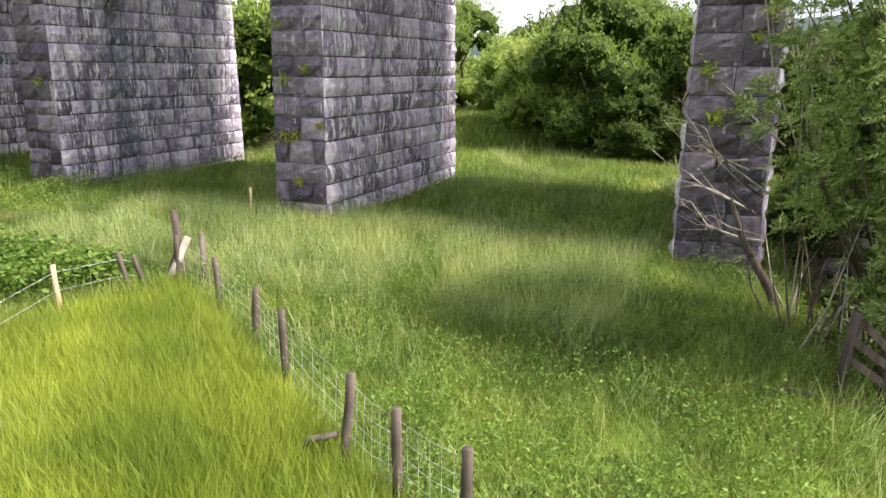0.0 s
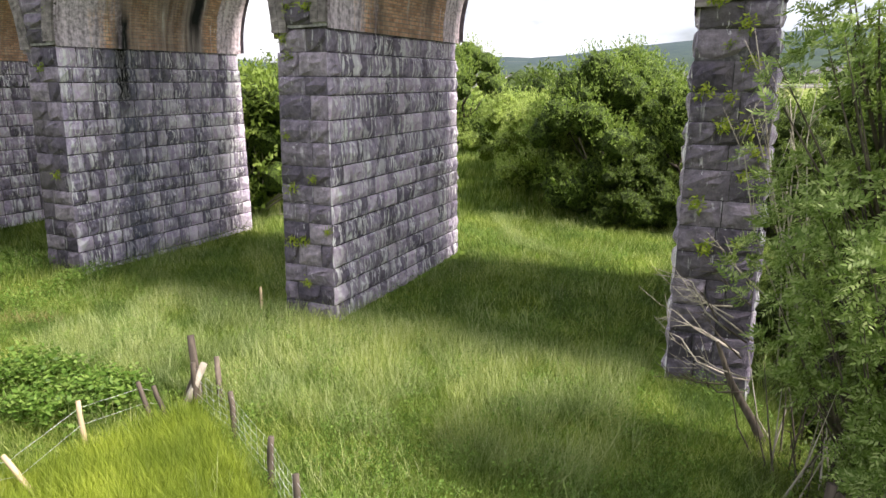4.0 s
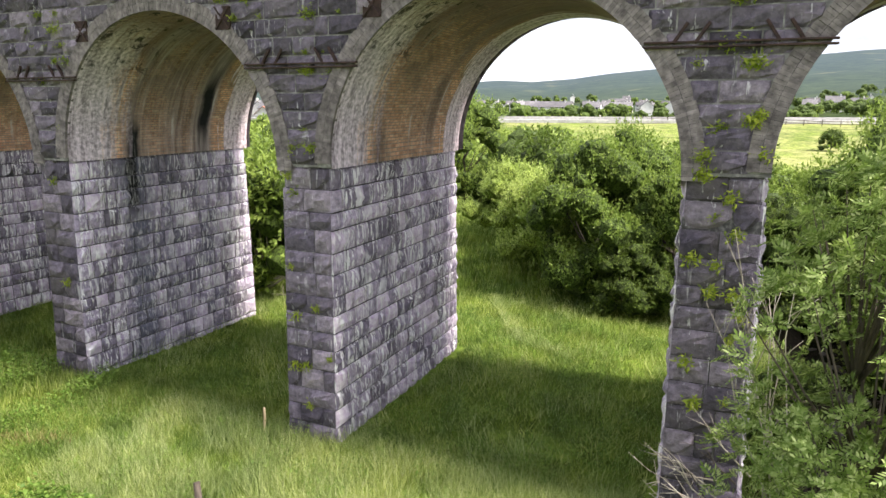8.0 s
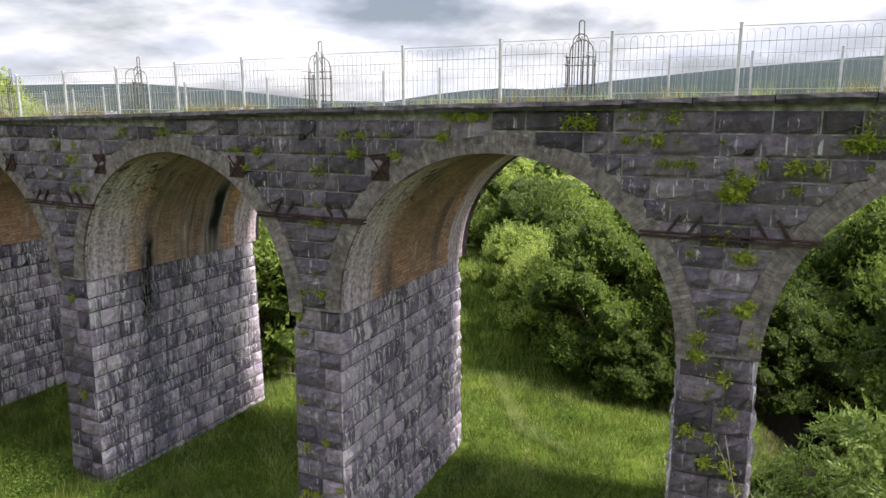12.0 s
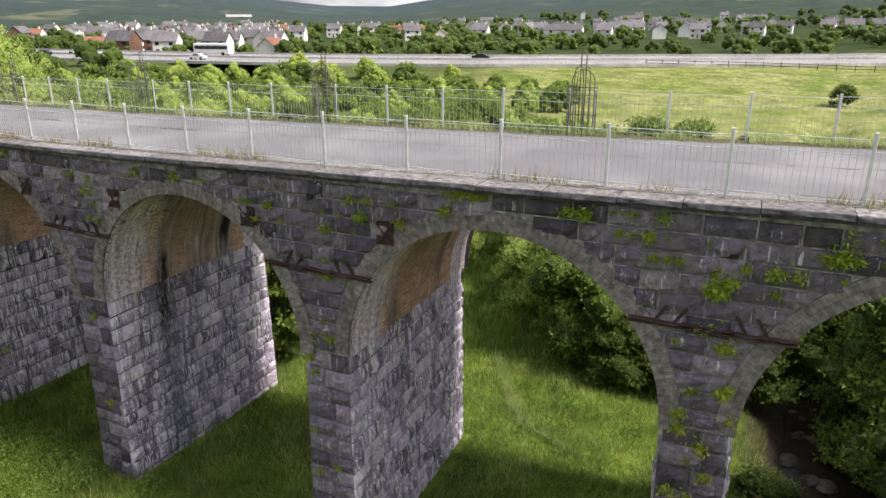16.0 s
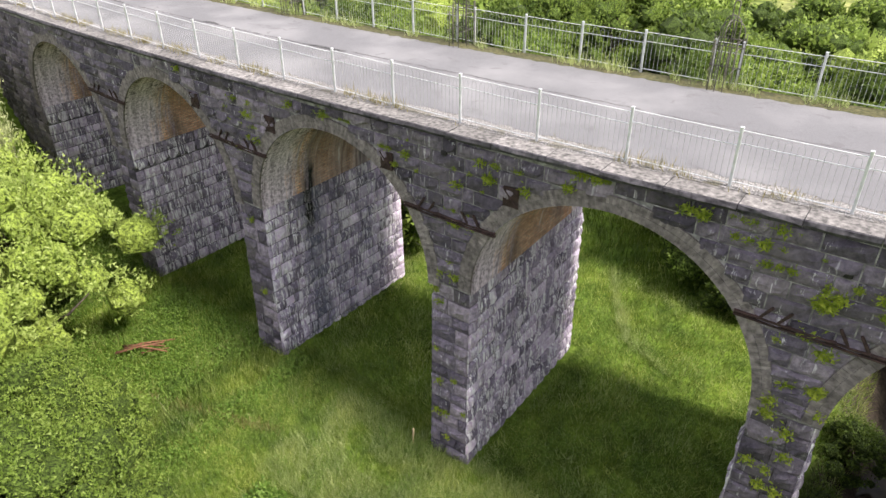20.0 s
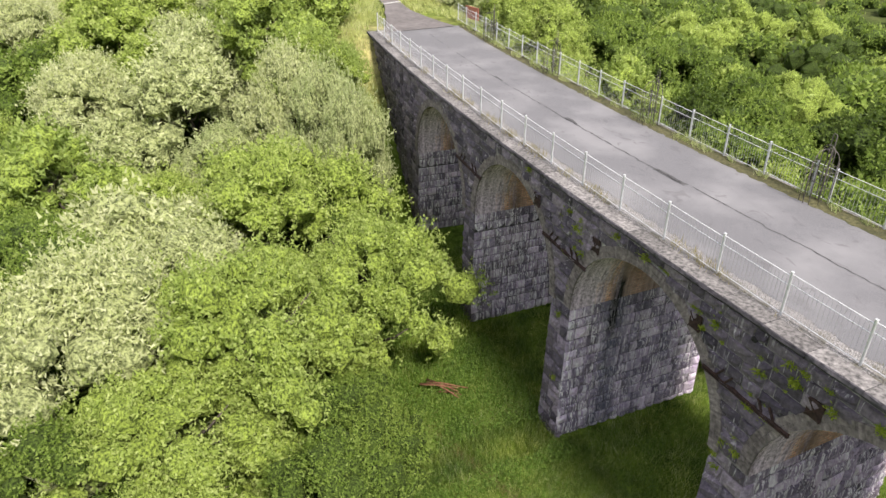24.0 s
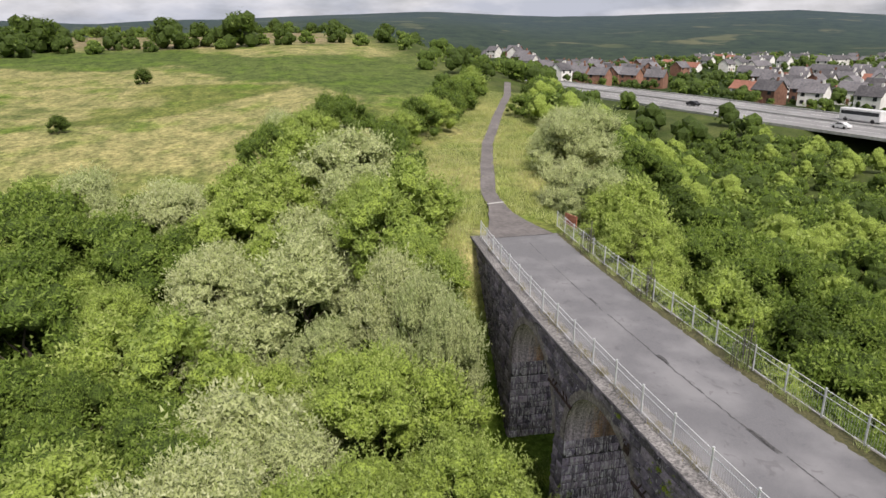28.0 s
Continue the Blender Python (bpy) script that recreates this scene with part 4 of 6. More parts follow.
def railing(d, posts, label):
    fence = thing("railing", label, "railing", group="deck railings")
    for s in posts:
        p = part("post", POST, fence, m=along(s, d, deck_z(s)))
        part("cap", POST_CAP, p, m=pose(0, 0, 1.235))
    for s, s1 in zip(posts, posts[1:]):
        length = s1 - s
        pan = part("panel", None, fence, m=along(s, d, deck_z(s)))
        rail = RAILS.setdefault(round(length, 2), rail_mesh(length))
        for h in (0.12, 0.93, 1.19):
            part("rail", rail, pan, m=pose(0, 0, h))
        n = int((length - 0.1) / 0.235)
        for k in range(n):
            part("hoop", HOOP, pan, m=pose(0.05 + (length - 0.1) * (k + 0.5) / n, 0, 0))
    return fence


RAILS = {}
railing(0.53, [1.85 + PANEL * k for k in range(-18, 8)], "galvanised hoop-topped steel railing on the near edge")
LATTICES = [4.1 - 9.13 * k for k in range(-1, 5)]
far_posts = []
for L in LATTICES[::-1]:
    far_posts += [L + 0.38 + 2.09 * k for k in range(5)]
railing(7.08, [-32.03 - 2.09 * k for k in (4, 3, 2, 1)] + [s for s in far_posts if s > -38], "galvanised hoop-topped steel railing on the far edge")


def lattice():
    """An upright wrought iron refuge frame with hooped bars of two heights."""
    t = thing("iron_lattice", "tall dark wrought-iron hooped lattice frame by the railing", "iron frame", group="lattice frames")
    part("tall_hoop", hoop_mesh("tall_hoop", 0.15, 2.32, 0.017, IRON), t)
    for y, w, h in ((-0.07, 0.44, 1.95), (0.07, 0.66, 1.8)):
        part("hoop", hoop_mesh("hoop", w, h, 0.015, IRON), t, m=pose(0, y, 0))
    cross = hoop_mesh("hoop", 0.7, 1.85, 0.015, IRON)
    part("hoop", cross, t, m=pose(0, -0.3, 0, 0, 0, 90))
    for x, y, h in ((-0.42, 0, 1.45), (0.42, 0, 1.5), (-0.2, -0.62, 1.2), (0.2, -0.62, 1.2), (-0.3, -0.3, 1.3), (0.3, -0.3, 1.35), (0.0, 0.05, 1.9)):
        part("bar", tube_mesh("bar", [(x, y, 0), (x, y, h)], 0.013, IRON, 5), t)
    for z in (0.55, 1.1, 1.32):
        part("crossbar", tube_mesh("crossbar", [(-0.44, 0.0, z), (0.44, 0.0, z)], 0.014, IRON, 4), t)
        part("crossbar", tube_mesh("crossbar", [(-0.3, -0.62, z), (-0.3, 0, z)], 0.012, IRON, 4), t)
        part("crossbar", tube_mesh("crossbar", [(0.3, -0.62, z), (0.3, 0, z)], 0.012, IRON, 4), t)
    return t


lat0 = lattice()
lat0.matrix_basis = along(LATTICES[0], 7.0, deck_z(LATTICES[0]))
for L in LATTICES[1:]:
    copy_thing(lat0, along(L, 7.0, deck_z(L)))

# ---- plants ----
NR = np.random.RandomState(11)


def leaves(centres, spread, length, width, up=0.35, rs=NR, out=None):
    """Loose leaf blades, one quad each, round the given centres, turned more to the sky than not."""
    n = len(centres)
    face = rs.normal(size=(n, 3)) * 0.42
    face[:, 2] += up + 0.45
    if out is not None:
        face += out
    face /= np.linalg.norm(face, axis=1)[:, None]
    way = np.cross(face, rs.normal(size=(n, 3)))
    way /= np.linalg.norm(way, axis=1)[:, None] + 1e-9
    side = np.cross(way, face)
    ln = length * rs.uniform(0.6, 1.3, (n, 1))
    wd = width * rs.uniform(0.7, 1.2, (n, 1))
    base = centres + rs.normal(size=(n, 3)) * spread
    return np.stack([base, base + way * ln * 0.5 - side * wd * 0.5, base + way * ln, base + way * ln * 0.5 + side * wd * 0.5], 1)


def crown_points(seed, radius, height, clumps, low=0.1):
    """Centres of leafy clumps: lobes on an uneven dome with gaps."""
    rs = np.random.RandomState(seed)
    pts, size = [], []
    for _ in range(clumps):
        a = rs.uniform(0, 2 * math.pi)
        v = rs.uniform(low, 1.0) ** 0.75
        prof = math.sin(math.pi * min(1, 0.16 + 0.84 * v)) ** 0.55
        rr = radius * prof * rs.uniform(0.66, 1.06) * (1 + 0.22 * math.sin(3 * a + seed) + 0.12 * math.sin(5 * a - seed))
        pts.append((rr * math.cos(a), rr * math.sin(a), height * v * rs.uniform(0.9, 1.05)))
        size.append(rs.uniform(0.6, 1.35))
    return np.array(pts), np.array(size), rs


CROWN_QUADS = {}


def sprigs(base, out, reach, length, width, per, rs):
    """Leafy sprigs that stand up and outwards: slim leaves set along each twig."""
    n = len(base)
    twig = out * 0.75 + rs.normal(size=(n, 3)) * 0.38 + np.array((0, 0, 0.55))
    twig /= np.linalg.norm(twig, axis=1)[:, None]
    twig = np.repeat(twig, per, 0)
    along_twig = np.tile(np.linspace(0.15, 1.0, per), n)[:, None] * reach * rs.uniform(0.7, 1.25, (n * per, 1))
    foot = np.repeat(base, per, 0) + twig * along_twig + rs.normal(size=(n * per, 3)) * 0.03
    way = twig * 0.55 + rs.normal(size=(n * per, 3)) * 0.6
    way /= np.linalg.norm(way, axis=1)[:, None]
    face = np.repeat(out, per, 0) * 0.7 + rs.normal(size=(n * per, 3)) * 0.45 + np.array((0, 0, 0.5))
    side = np.cross(way, face)
    side /= np.linalg.norm(side, axis=1)[:, None] + 1e-9
    ln = length * rs.uniform(0.6, 1.3, (n * per, 1))
    wd = width * rs.uniform(0.7, 1.25, (n * per, 1))
    return np.stack([foot - side * wd * 0.5, foot + side * wd * 0.5, foot + way * ln], 1)


BALL = ball(1)
INNER_CROWN = {}


def crown_mesh(seed, radius, height, clumps, twigs, per, reach, length, width, material, puff=0.95):
    """A crown of uneven lobes, each clad in leafy sprigs over shade-coloured inner balls."""
    pts, size, rs = crown_points(seed, radius - puff * 0.5, height - puff * 0.5, clumps)
    out, inner = [], []
    for p, q in zip(pts, size):
        n = int(twigs * q * q)
        v = rs.normal(size=(n, 3))
        v[:, 2] = np.abs(v[:, 2]) * 1.1 - 0.35
        v[:, :2] += p[:2] / radius * 0.5
        v /= np.linalg.norm(v, axis=1)[:, None]
        c = p + v * puff * q * rs.uniform(0.45, 0.95, (n, 1)) * np.array((1, 1, 0.8))
        out.append(sprigs(c, v, reach, length, width, per, rs))
        turn = np.array(Matrix.Rotation(rs.uniform(0, 6.28), 3, "Z") @ Matrix.Rotation(rs.uniform(0, 6.28), 3, "X"))
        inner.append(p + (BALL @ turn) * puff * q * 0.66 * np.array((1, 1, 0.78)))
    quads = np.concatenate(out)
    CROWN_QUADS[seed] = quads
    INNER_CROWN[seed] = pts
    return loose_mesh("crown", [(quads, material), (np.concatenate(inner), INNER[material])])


def trunk_mesh(seed, height, girth, limbs, reach, material=BARK):
    rs = random.Random(seed)
    verts, faces = [], []
    top = height * 0.62
    spine = [Vector((rs.uniform(-0.12, 0.12) * i, rs.uniform(-0.12, 0.12) * i, top * i / 4)) for i in range(5)]
    spine[0].z = -0.3
    tube(verts, faces, spine, [girth * (1 - 0.17 * i) for i in range(5)], 7)
    for _ in range(limbs):
        k = rs.randrange(1, 5)
        a = rs.uniform(0, 6.28)
        p0 = spine[k]
        p2 = p0 + Vector((math.cos(a) * reach, math.sin(a) * reach, height * rs.uniform(0.12, 0.32)))
        p1 = p0.lerp(p2, 0.5) + Vector((0, 0, -0.15))
        tube(verts, faces, [p0, p1, p2], [girth * 0.45, girth * 0.3, girth * 0.1], 5)
    return mesh_of("trunk", verts, faces, material, True)


TREE_KINDS = []
for seed, radius, height, clumps, twigs, per, reach, ln, wd, mat, label in (
    (1, 3.4, 5.6, 66, 34, 7, 0.34, 0.125, 0.070, LEAF, "bushy green alder with dense rounded crown"),
    (2, 3.2, 5.0, 64, 40, 7, 0.42, 0.145, 0.062, LEAF_PALE, "grey-green willow with pale windblown leaves"),
    (3, 3.5, 5.4, 72, 40, 7, 0.32, 0.125, 0.072, LEAF_LIME, "yellow-green sallow with a broad rounded crown"),
    (4, 3.0, 6.0, 66, 34, 7, 0.36, 0.125, 0.070, LEAF, "upright green sallow tree"),
    (5, 3.5, 4.8, 66, 40, 7, 0.40, 0.145, 0.062, LEAF_PALE, "broad pale willow bush"),
    (6, 3.2, 5.6, 64, 34, 7, 0.32, 0.125, 0.070, LEAF_DARK, "dark green hawthorn tree"),
):
    t = thing("tree", label, "tree", pose(0, 0, -50), "valley trees")
    part("trunk", trunk_mesh(seed, height * 0.9, 0.15, 7, radius * 0.42), t)
    part("crown", crown_mesh(seed, radius, height, clumps, twigs, per, reach, ln, wd, mat), t)
    TREE_KINDS.append(t)
BUSH_KINDS = []
for seed, radius, height, clumps, twigs, per, reach, ln, wd, mat, label in (
    (21, 3.0, 5.0, 48, 26, 4, 0.36, 0.21, 0.13, LEAF, "green tree in the valley woods"),
    (22, 2.9, 4.6, 48, 26, 4, 0.42, 0.23, 0.105, LEAF_PALE, "pale willow in the valley woods"),
    (23, 3.1, 5.2, 48, 26, 4, 0.36, 0.21, 0.13, LEAF_LIME, "light green tree in the valley woods"),
    (24, 3.0, 5.2, 48, 26, 4, 0.36, 0.21, 0.13, LEAF_DARK, "dark green tree in the valley woods"),
):
    t = thing("tree", label, "tree", pose(0, 0, -50), "woodland trees")
    part("trunk", trunk_mesh(seed, height * 0.9, 0.13, 4, radius * 0.4), t)
    part("crown", crown_mesh(seed, radius, height, clumps, twigs, per, reach, ln, wd, mat, 1.0), t)
    BUSH_KINDS.append(t)


FAR_CROWNS = {k: [] for k in (21, 22, 23, 24)}
FAR_INNER = {k: [] for k in (21, 22, 23, 24)}


def plant(kinds, x, y, size, rs, sink=0.0, tall=1.0, pick=None, joined=False):
    """Sets a tree at a place: a thing of its own, or one of the joined far wood."""
    k = rs.randrange(len(kinds)) if pick is None else pick
    m = pose(x, y, ground_z(x, y) - sink, 0, 0, rs.uniform(0, 360)) @ Matrix.Diagonal((size, size, size * tall, 1))
    if joined:
        a = np.array(m)
        q = CROWN_QUADS[21 + k]
        keep, grow, skip, fat = {"thin": (50, 5.5, 9, 1.6), "far": (11, 3.0, 4, 1.25), "mid": (5, 2.0, 2, 0.95)}[joined]
        q = q[::keep]
        mid = q.mean(1, keepdims=True)
        q = mid + (q - mid) * grow
        FAR_CROWNS[21 + k].append(q @ a[:3, :3].T + a[:3, 3])
        # fewer, fatter balls paint the inner shade of joined trees
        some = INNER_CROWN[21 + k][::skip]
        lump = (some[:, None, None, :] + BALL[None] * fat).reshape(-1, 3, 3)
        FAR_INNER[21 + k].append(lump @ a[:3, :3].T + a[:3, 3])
        return None
    c = copy_thing(kinds[k], m)
    c.matrix_basis = m
    return c


rs = random.Random(5)


def front_wood(x, y):
    """Whether a place lies in the wood in front of the viaduct."""
    if x > -2.5 or x < -63 or y < -62:
        return False
    if x > -9:
        return y < -8.0 - 0.55 * (x + 9) + 0.4
    if x > -14:
        return y < -6.0
    s, d = where(x, y)
    return d < (-3.8 if x > -22 else -3.0) - 5.5 * smooth(-40, -52, x)


def scatter(n, x0, x1, y0, y1, allowed, gap, first=()):
    spots = [(x, y) for x, y, *_ in first]
    for _ in range(n):
        x, y = rs.uniform(x0, x1), rs.uniform(y0, y1)
        if allowed(x, y):
            g = gap(x, y)
            if all((x - a) ** 2 + (y - b) ** 2 > g * g for a, b in spots):
                spots.append((x, y))
    return spots[len(first):]


def off_eye(x, y):
    return math.hypot(x - 9.2, y + 12.9)


# the broad crowns that stand out of the wood in front
CROWNS = [(-33.4, -9.2, 0.75, 1), (-26.9, -10.9, 0.7, 1), (-42.1, -16.3, 1.1, 4), (-58.7, -20.9, 1.0, 4), (-62.1, -28.9, 1.0, 1), (-56.7, -14.9, 0.9, 2), (-42.4, -24.2, 1.0, 2), (-31.3, -24.0, 0.95, 0), (-25.3, -18.8, 1.0, 0), (-24.7, -7.1, 1.35, 2), (-16.8, -5.0, 1.15, 2), (-17.0, -16.6, 1.15, 4), (-15.0, -10.5, 1.25, 2), (-46.9, -3.6, 1.0, 2), (-35.1, -2.2, 0.9, 2), (-59.4, 0.5, 0.9, 0), (-29.7, -13.6, 0.9, 2), (-23.9, -4.7, 0.8, 0)]
for x, y, q, k in CROWNS:
    plant(TREE_KINDS, x, y, q * (1.35 if k in (1, 4) else 1.1), rs, 0.1, 1.12, k)
for x, y in scatter(5000, -70, -3, -60, 1, lambda x, y: front_wood(x, y) and off_eye(x, y) > 9, lambda x, y: (2.4 + 1.6 * smooth(-3, -14, x)) if off_eye(x, y) < 36 else 4.2, CROWNS):
    near = smooth(-3, -15, x)
    size = (0.5 + 0.62 * near) * rs.uniform(0.75, 1.3)
    far = off_eye(x, y) > 31
    plant(BUSH_KINDS if far else TREE_KINDS, x, y, size * (1.15 if far else 1.0), rs, 0.2, pick=rs.choice((0, 0, 2, 0, 0) if y < -18 else (2, 1, 2, 2, 1)) if far else rs.choice((0, 3, 0, 2, 0) if y < -17 else (2, 0, 2, 2) if x > -13 else (2, 1, 4, 2, 2, 2)))
for x, y, q, k in ((-7.6, -9.4, 0.85, 0), (-4.9, -8.7, 0.6, 3), (-9.8, -7.4, 0.7, 0)):  # the wood's near corner
    plant(TREE_KINDS, x, y, q, rs, 0.2, 1.0, k)
# tall pale willows against the abutment
for x, y, q, tall in ((-26.4, -2.6, 0.72, 2.7), (-29.5, -3.2, 0.9, 2.1), (-33.5, -4.4, 0.95, 1.7)):
    plant(TREE_KINDS, x, y, q, rs, 0.2, tall, 1)


def back_wood(x, y):
    s, d = where(x, y)
    lane = -3.8 - 0.36 * (y - 13)  # the grassy way that leads back from the arch
    if d < 10.9 or (abs(x - lane) < 5.2 and y < 45) or (y < 19.5 and -9 < x < 14) or (s < -36 and d < 12):
        return False
    if near_line(x, y, PATHWAY)[0] < 6 or near_line(x, y, MOTORWAY)[0] < 22:
        return False
    if x < -41 and y < 31 or x > 2 and y > 44 or x > -22 and y > 62 or x > 17:
        return False
    if abs(x - river_x(y)) < (2.2 if y < 24 else 0.8):
        return False
    if x < -45 and y > 20 + 0.9 * (x + 125) + 14 and y < 60 and noise.noise((x * 0.05, y * 0.05, 9)) > -0.1:
        return False
    return x > -120


# the thicket on the stream's side of the grassy way
for x, y, q, tall, k in ((2.6, 16.6, 1.0, 1.2, 0), (6.2, 16.0, 0.85, 1.15, 3), (-0.2, 18.6, 0.8, 1.2, 2), (3.4, 20.5, 1.05, 1.2, 0), (9.4, 15.4, 0.8, 1.2, 5), (4.2, 14.4, 0.6, 1.0, 5), (7.6, 13.4, 0.45, 1.0, 0), (-3.0, 23.4, 0.85, 1.15, 2), (-13.8, 40, 1.25, 1.2, 0), (-17, 36, 1.1, 1.2, 3), (14.6, 24.5, 1.35, 1.3, 0), (16.8, 17.5, 1.2, 1.3, 0), (-12.6, 14.4, 0.95, 1.25, 5), (-15.8, 13.2, 0.8, 1.2, 0)):
    plant(TREE_KINDS, x, y, q, rs, 0.25, tall, k)
for x, y in scatter(9000, -120, 18, 11, 108, back_wood, lambda x, y: 3.7 + 0.02 * max(0, y - 15)):
    if y < 24 and -9 < x < 15:
        plant(TREE_KINDS, x, y, rs.uniform(0.8, 1.1), rs, 0.2, tall=1.15, pick=rs.choice((0, 0, 3, 5, 3, 0)))
    elif y < 34 and x > -50:
        plant(BUSH_KINDS, x, y, rs.uniform(0.85, 1.25), rs, 0.3, tall=1.1, pick=rs.choice((0, 0, 2, 0, 0, 2) if y < 22 and x < -16 else (0, 0, 3, 0, 0, 0)))
    else:
        plant(BUSH_KINDS, x, y, rs.uniform(0.85, 1.25) * (1 - 0.3 * smooth(45, 70, y)), rs, 0.3, pick=rs.choice((0, 0, 2, 0, 0, 3, 2)), joined="mid" if y < 62 and x > -60 else "far")

# single bushes and hedges in the fields beyond
for x, y, q, k in ((-63, -19.5, 0.95, 4), (-74, -11, 1.05, 0), (-76.5, -6, 1.15, 2), (-79, -1, 1.1, 3), (-81, -9, 1.1, 1), (-83, -3, 1.1, 0), (-78, 5.5, 0.85, 2), (-84, 9.0, 0.95, 0), (-90, 12.5, 0.95, 2), (-96, 15.5, 0.95, 0), (-102, 19, 1.0, 3), (-48, 15.0, 0.95, 1), (-43.5, 15.4, 1.1, 1), (-38.8, 15.2, 1.0, 2), (-34.5, 14.2, 1.0, 2), (-31, 12.8, 1.0, 2), (-27, 11.6, 0.9, 2), (-58.5, 19.6, 1.25, 1), (-64, 24.5, 1.35, 1), (-69, 23.5, 1.1, 4), (-54, 26, 1.1, 0)):
    plant(TREE_KINDS, x, y, q, rs, 0.2, 1.1, k)
for x, y, q, k in ((-108, -41, 0.55, 3), (-167, -36, 0.7, 3), (-109, 22.5, 1.1, 0), (-116, 26, 1.1, 0), (-124, 29.5, 1.1, 2), (-132, 32, 1.0, 0), (-142, 37, 1.0, 3), (-100, 31, 0.8, 0), (-113, 38, 0.85, 3), (-127, 45, 0.9, 0), (-73, 30, 1.1, 0), (-50, 27, 1.0, 3), (16.9, 3.0, 1.15, 3), (17.2, 8.0, 1.3, 3), (17.6, 13.5, 1.2, 0), (15.6, 11.5, 0.8, 3), (14.4, 14.5, 0.9, 0), (17.2, -2.5, 0.6, 3), (10.9, 0.2, 0.3, 3), (10.0, 4.8, 0.32, 3), (10.4, 8.4, 0.4, 3), (15.9, 5.2, 0.6, 3), (2, 64, 0.4, 3), (6, 66, 0.45, 3), (12, 70, 0.4, 3), (17, 114, 0.7, 3), (-16, 56, 0.55, 0), (-12, 60, 0.5, 2)):
    plant(BUSH_KINDS, x, y, q, rs, 0.2, pick=k)
for i in range(1300):
    a, r = radians(rs.uniform(-14, 112)), 140 + 760 * rs.random() ** 1.1
    x, y = 9 - r * math.sin(a), -13 + r * math.cos(a)
    if near_line(x, y, MOTORWAY)[0] < 26 or near_line(x, y, PATHWAY)[0] < 6:
        continue
    open_field = a > radians(77) and r < 285 or a < radians(24) and r < 215
    if open_field or noise.noise((x * 0.012, y * 0.012, 4)) < -0.12 and r < 600:
        continue
    plant(BUSH_KINDS, x, y, rs.uniform(0.55, 1.05) * (1 + r / 1200), rs, 0.4, pick=rs.choice((0, 3, 0, 3)), joined="thin")
for i in range(1100):  # gardens and shelter belts between the far houses
    a, r = radians(rs.uniform(20, 78)), rs.uniform(240, 900)
    x, y = 9 - r * math.sin(a), -13 + r * math.cos(a)
    if near_line(x, y, MOTORWAY)[0] > 26:
        plant(BUSH_KINDS, x, y, rs.uniform(0.35, 0.75) * (1 + r / 1400), rs, 0.4, pick=rs.choice((0, 3, 0, 3)), joined="thin")
# trees and bushes along the top of the hill field, by bearing and size
for a, q in ((107.2, 1.3), (105.4, 1.8), (104.3, 2.3), (103.2, 2.1), (102.2, 1.1), (100.4, 1.0), (99.0, 1.3), (97.8, 0.9), (96.7, 0.8), (95.3, 2.1), (94.2, 0.9), (93.0, 1.7), (91.6, 0.8), (90.2, 2.4), (88.6, 0.9), (87.0, 1.2), (85.2, 1.0), (83.0, 1.3), (81.0, 1.0), (79.0, 1.4), (77.5, 1.0)):
    r = rs.uniform(262, 285)
    plant(BUSH_KINDS, 9 - r * math.sin(radians(a)), -13 + r * math.cos(radians(a)), q, rs, 0.5, pick=3 if q > 1.05 else rs.choice((0, 3)), joined="far")
for k, some in FAR_CROWNS.items():
    if some:
        mat = {21: LEAF, 22: LEAF_PALE, 23: LEAF_LIME, 24: LEAF_DARK}[k]
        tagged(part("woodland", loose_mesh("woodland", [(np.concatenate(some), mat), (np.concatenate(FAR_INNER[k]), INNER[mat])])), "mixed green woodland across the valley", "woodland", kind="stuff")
for t in TREE_KINDS + BUSH_KINDS:
    for o in (*t.children_recursive, t):
        bpy.data.objects.remove(o)

# ---- grass ----
GZ = np.array([v[2] for v in g_verts]).reshape(len(GY), len(GX))
gx_arr, gy_arr = np.array(GX), np.array(GY)


def lie(x, y):
    """Heights of the ground sheet at many places."""
    i = np.clip(np.searchsorted(gx_arr, x) - 1, 0, len(GX) - 2)
    j = np.clip(np.searchsorted(gy_arr, y) - 1, 0, len(GY) - 2)
    fx = (x - gx_arr[i]) / (gx_arr[i + 1] - gx_arr[i])
    fy = (y - gy_arr[j]) / (gy_arr[j + 1] - gy_arr[j])
    return (GZ[j, i] * (1 - fx) + GZ[j, i + 1] * fx) * (1 - fy) + (GZ[j + 1, i] * (1 - fx) + GZ[j + 1, i + 1] * fx) * fy


def blades(x, y, tall, wide, lean=0.45):
    n = len(x)
    r = np.random.RandomState(n)
    z = lie(x, y)
    a = r.uniform(0, 2 * math.pi, n)
    side = np.stack([np.cos(a), np.sin(a), np.zeros(n)], 1) * (wide * r.uniform(0.6, 1.3, n))[:, None]
    # the wind lays most blades one way, in patches
    wind = np.array([noise.noise((p * 0.35, q * 0.35, 8)) for p, q in zip(x, y)])
    h = tall * r.uniform(0.45, 1.25, n) * (1 + 0.35 * wind)
    b = r.uniform(0, 2 * math.pi, n)
    off = np.stack([np.cos(b), np.sin(b)], 1) * (h * lean * r.uniform(0.2, 1.2, n))[:, None]
    off += np.array([0.35, -0.1]) * (h * wind)[:, None]
    foot = np.stack([x, y, z - 0.03], 1)
    tip = foot + np.concatenate([off, h[:, None]], 1)
    return np.stack([foot - side, foot + side, tip], 1)


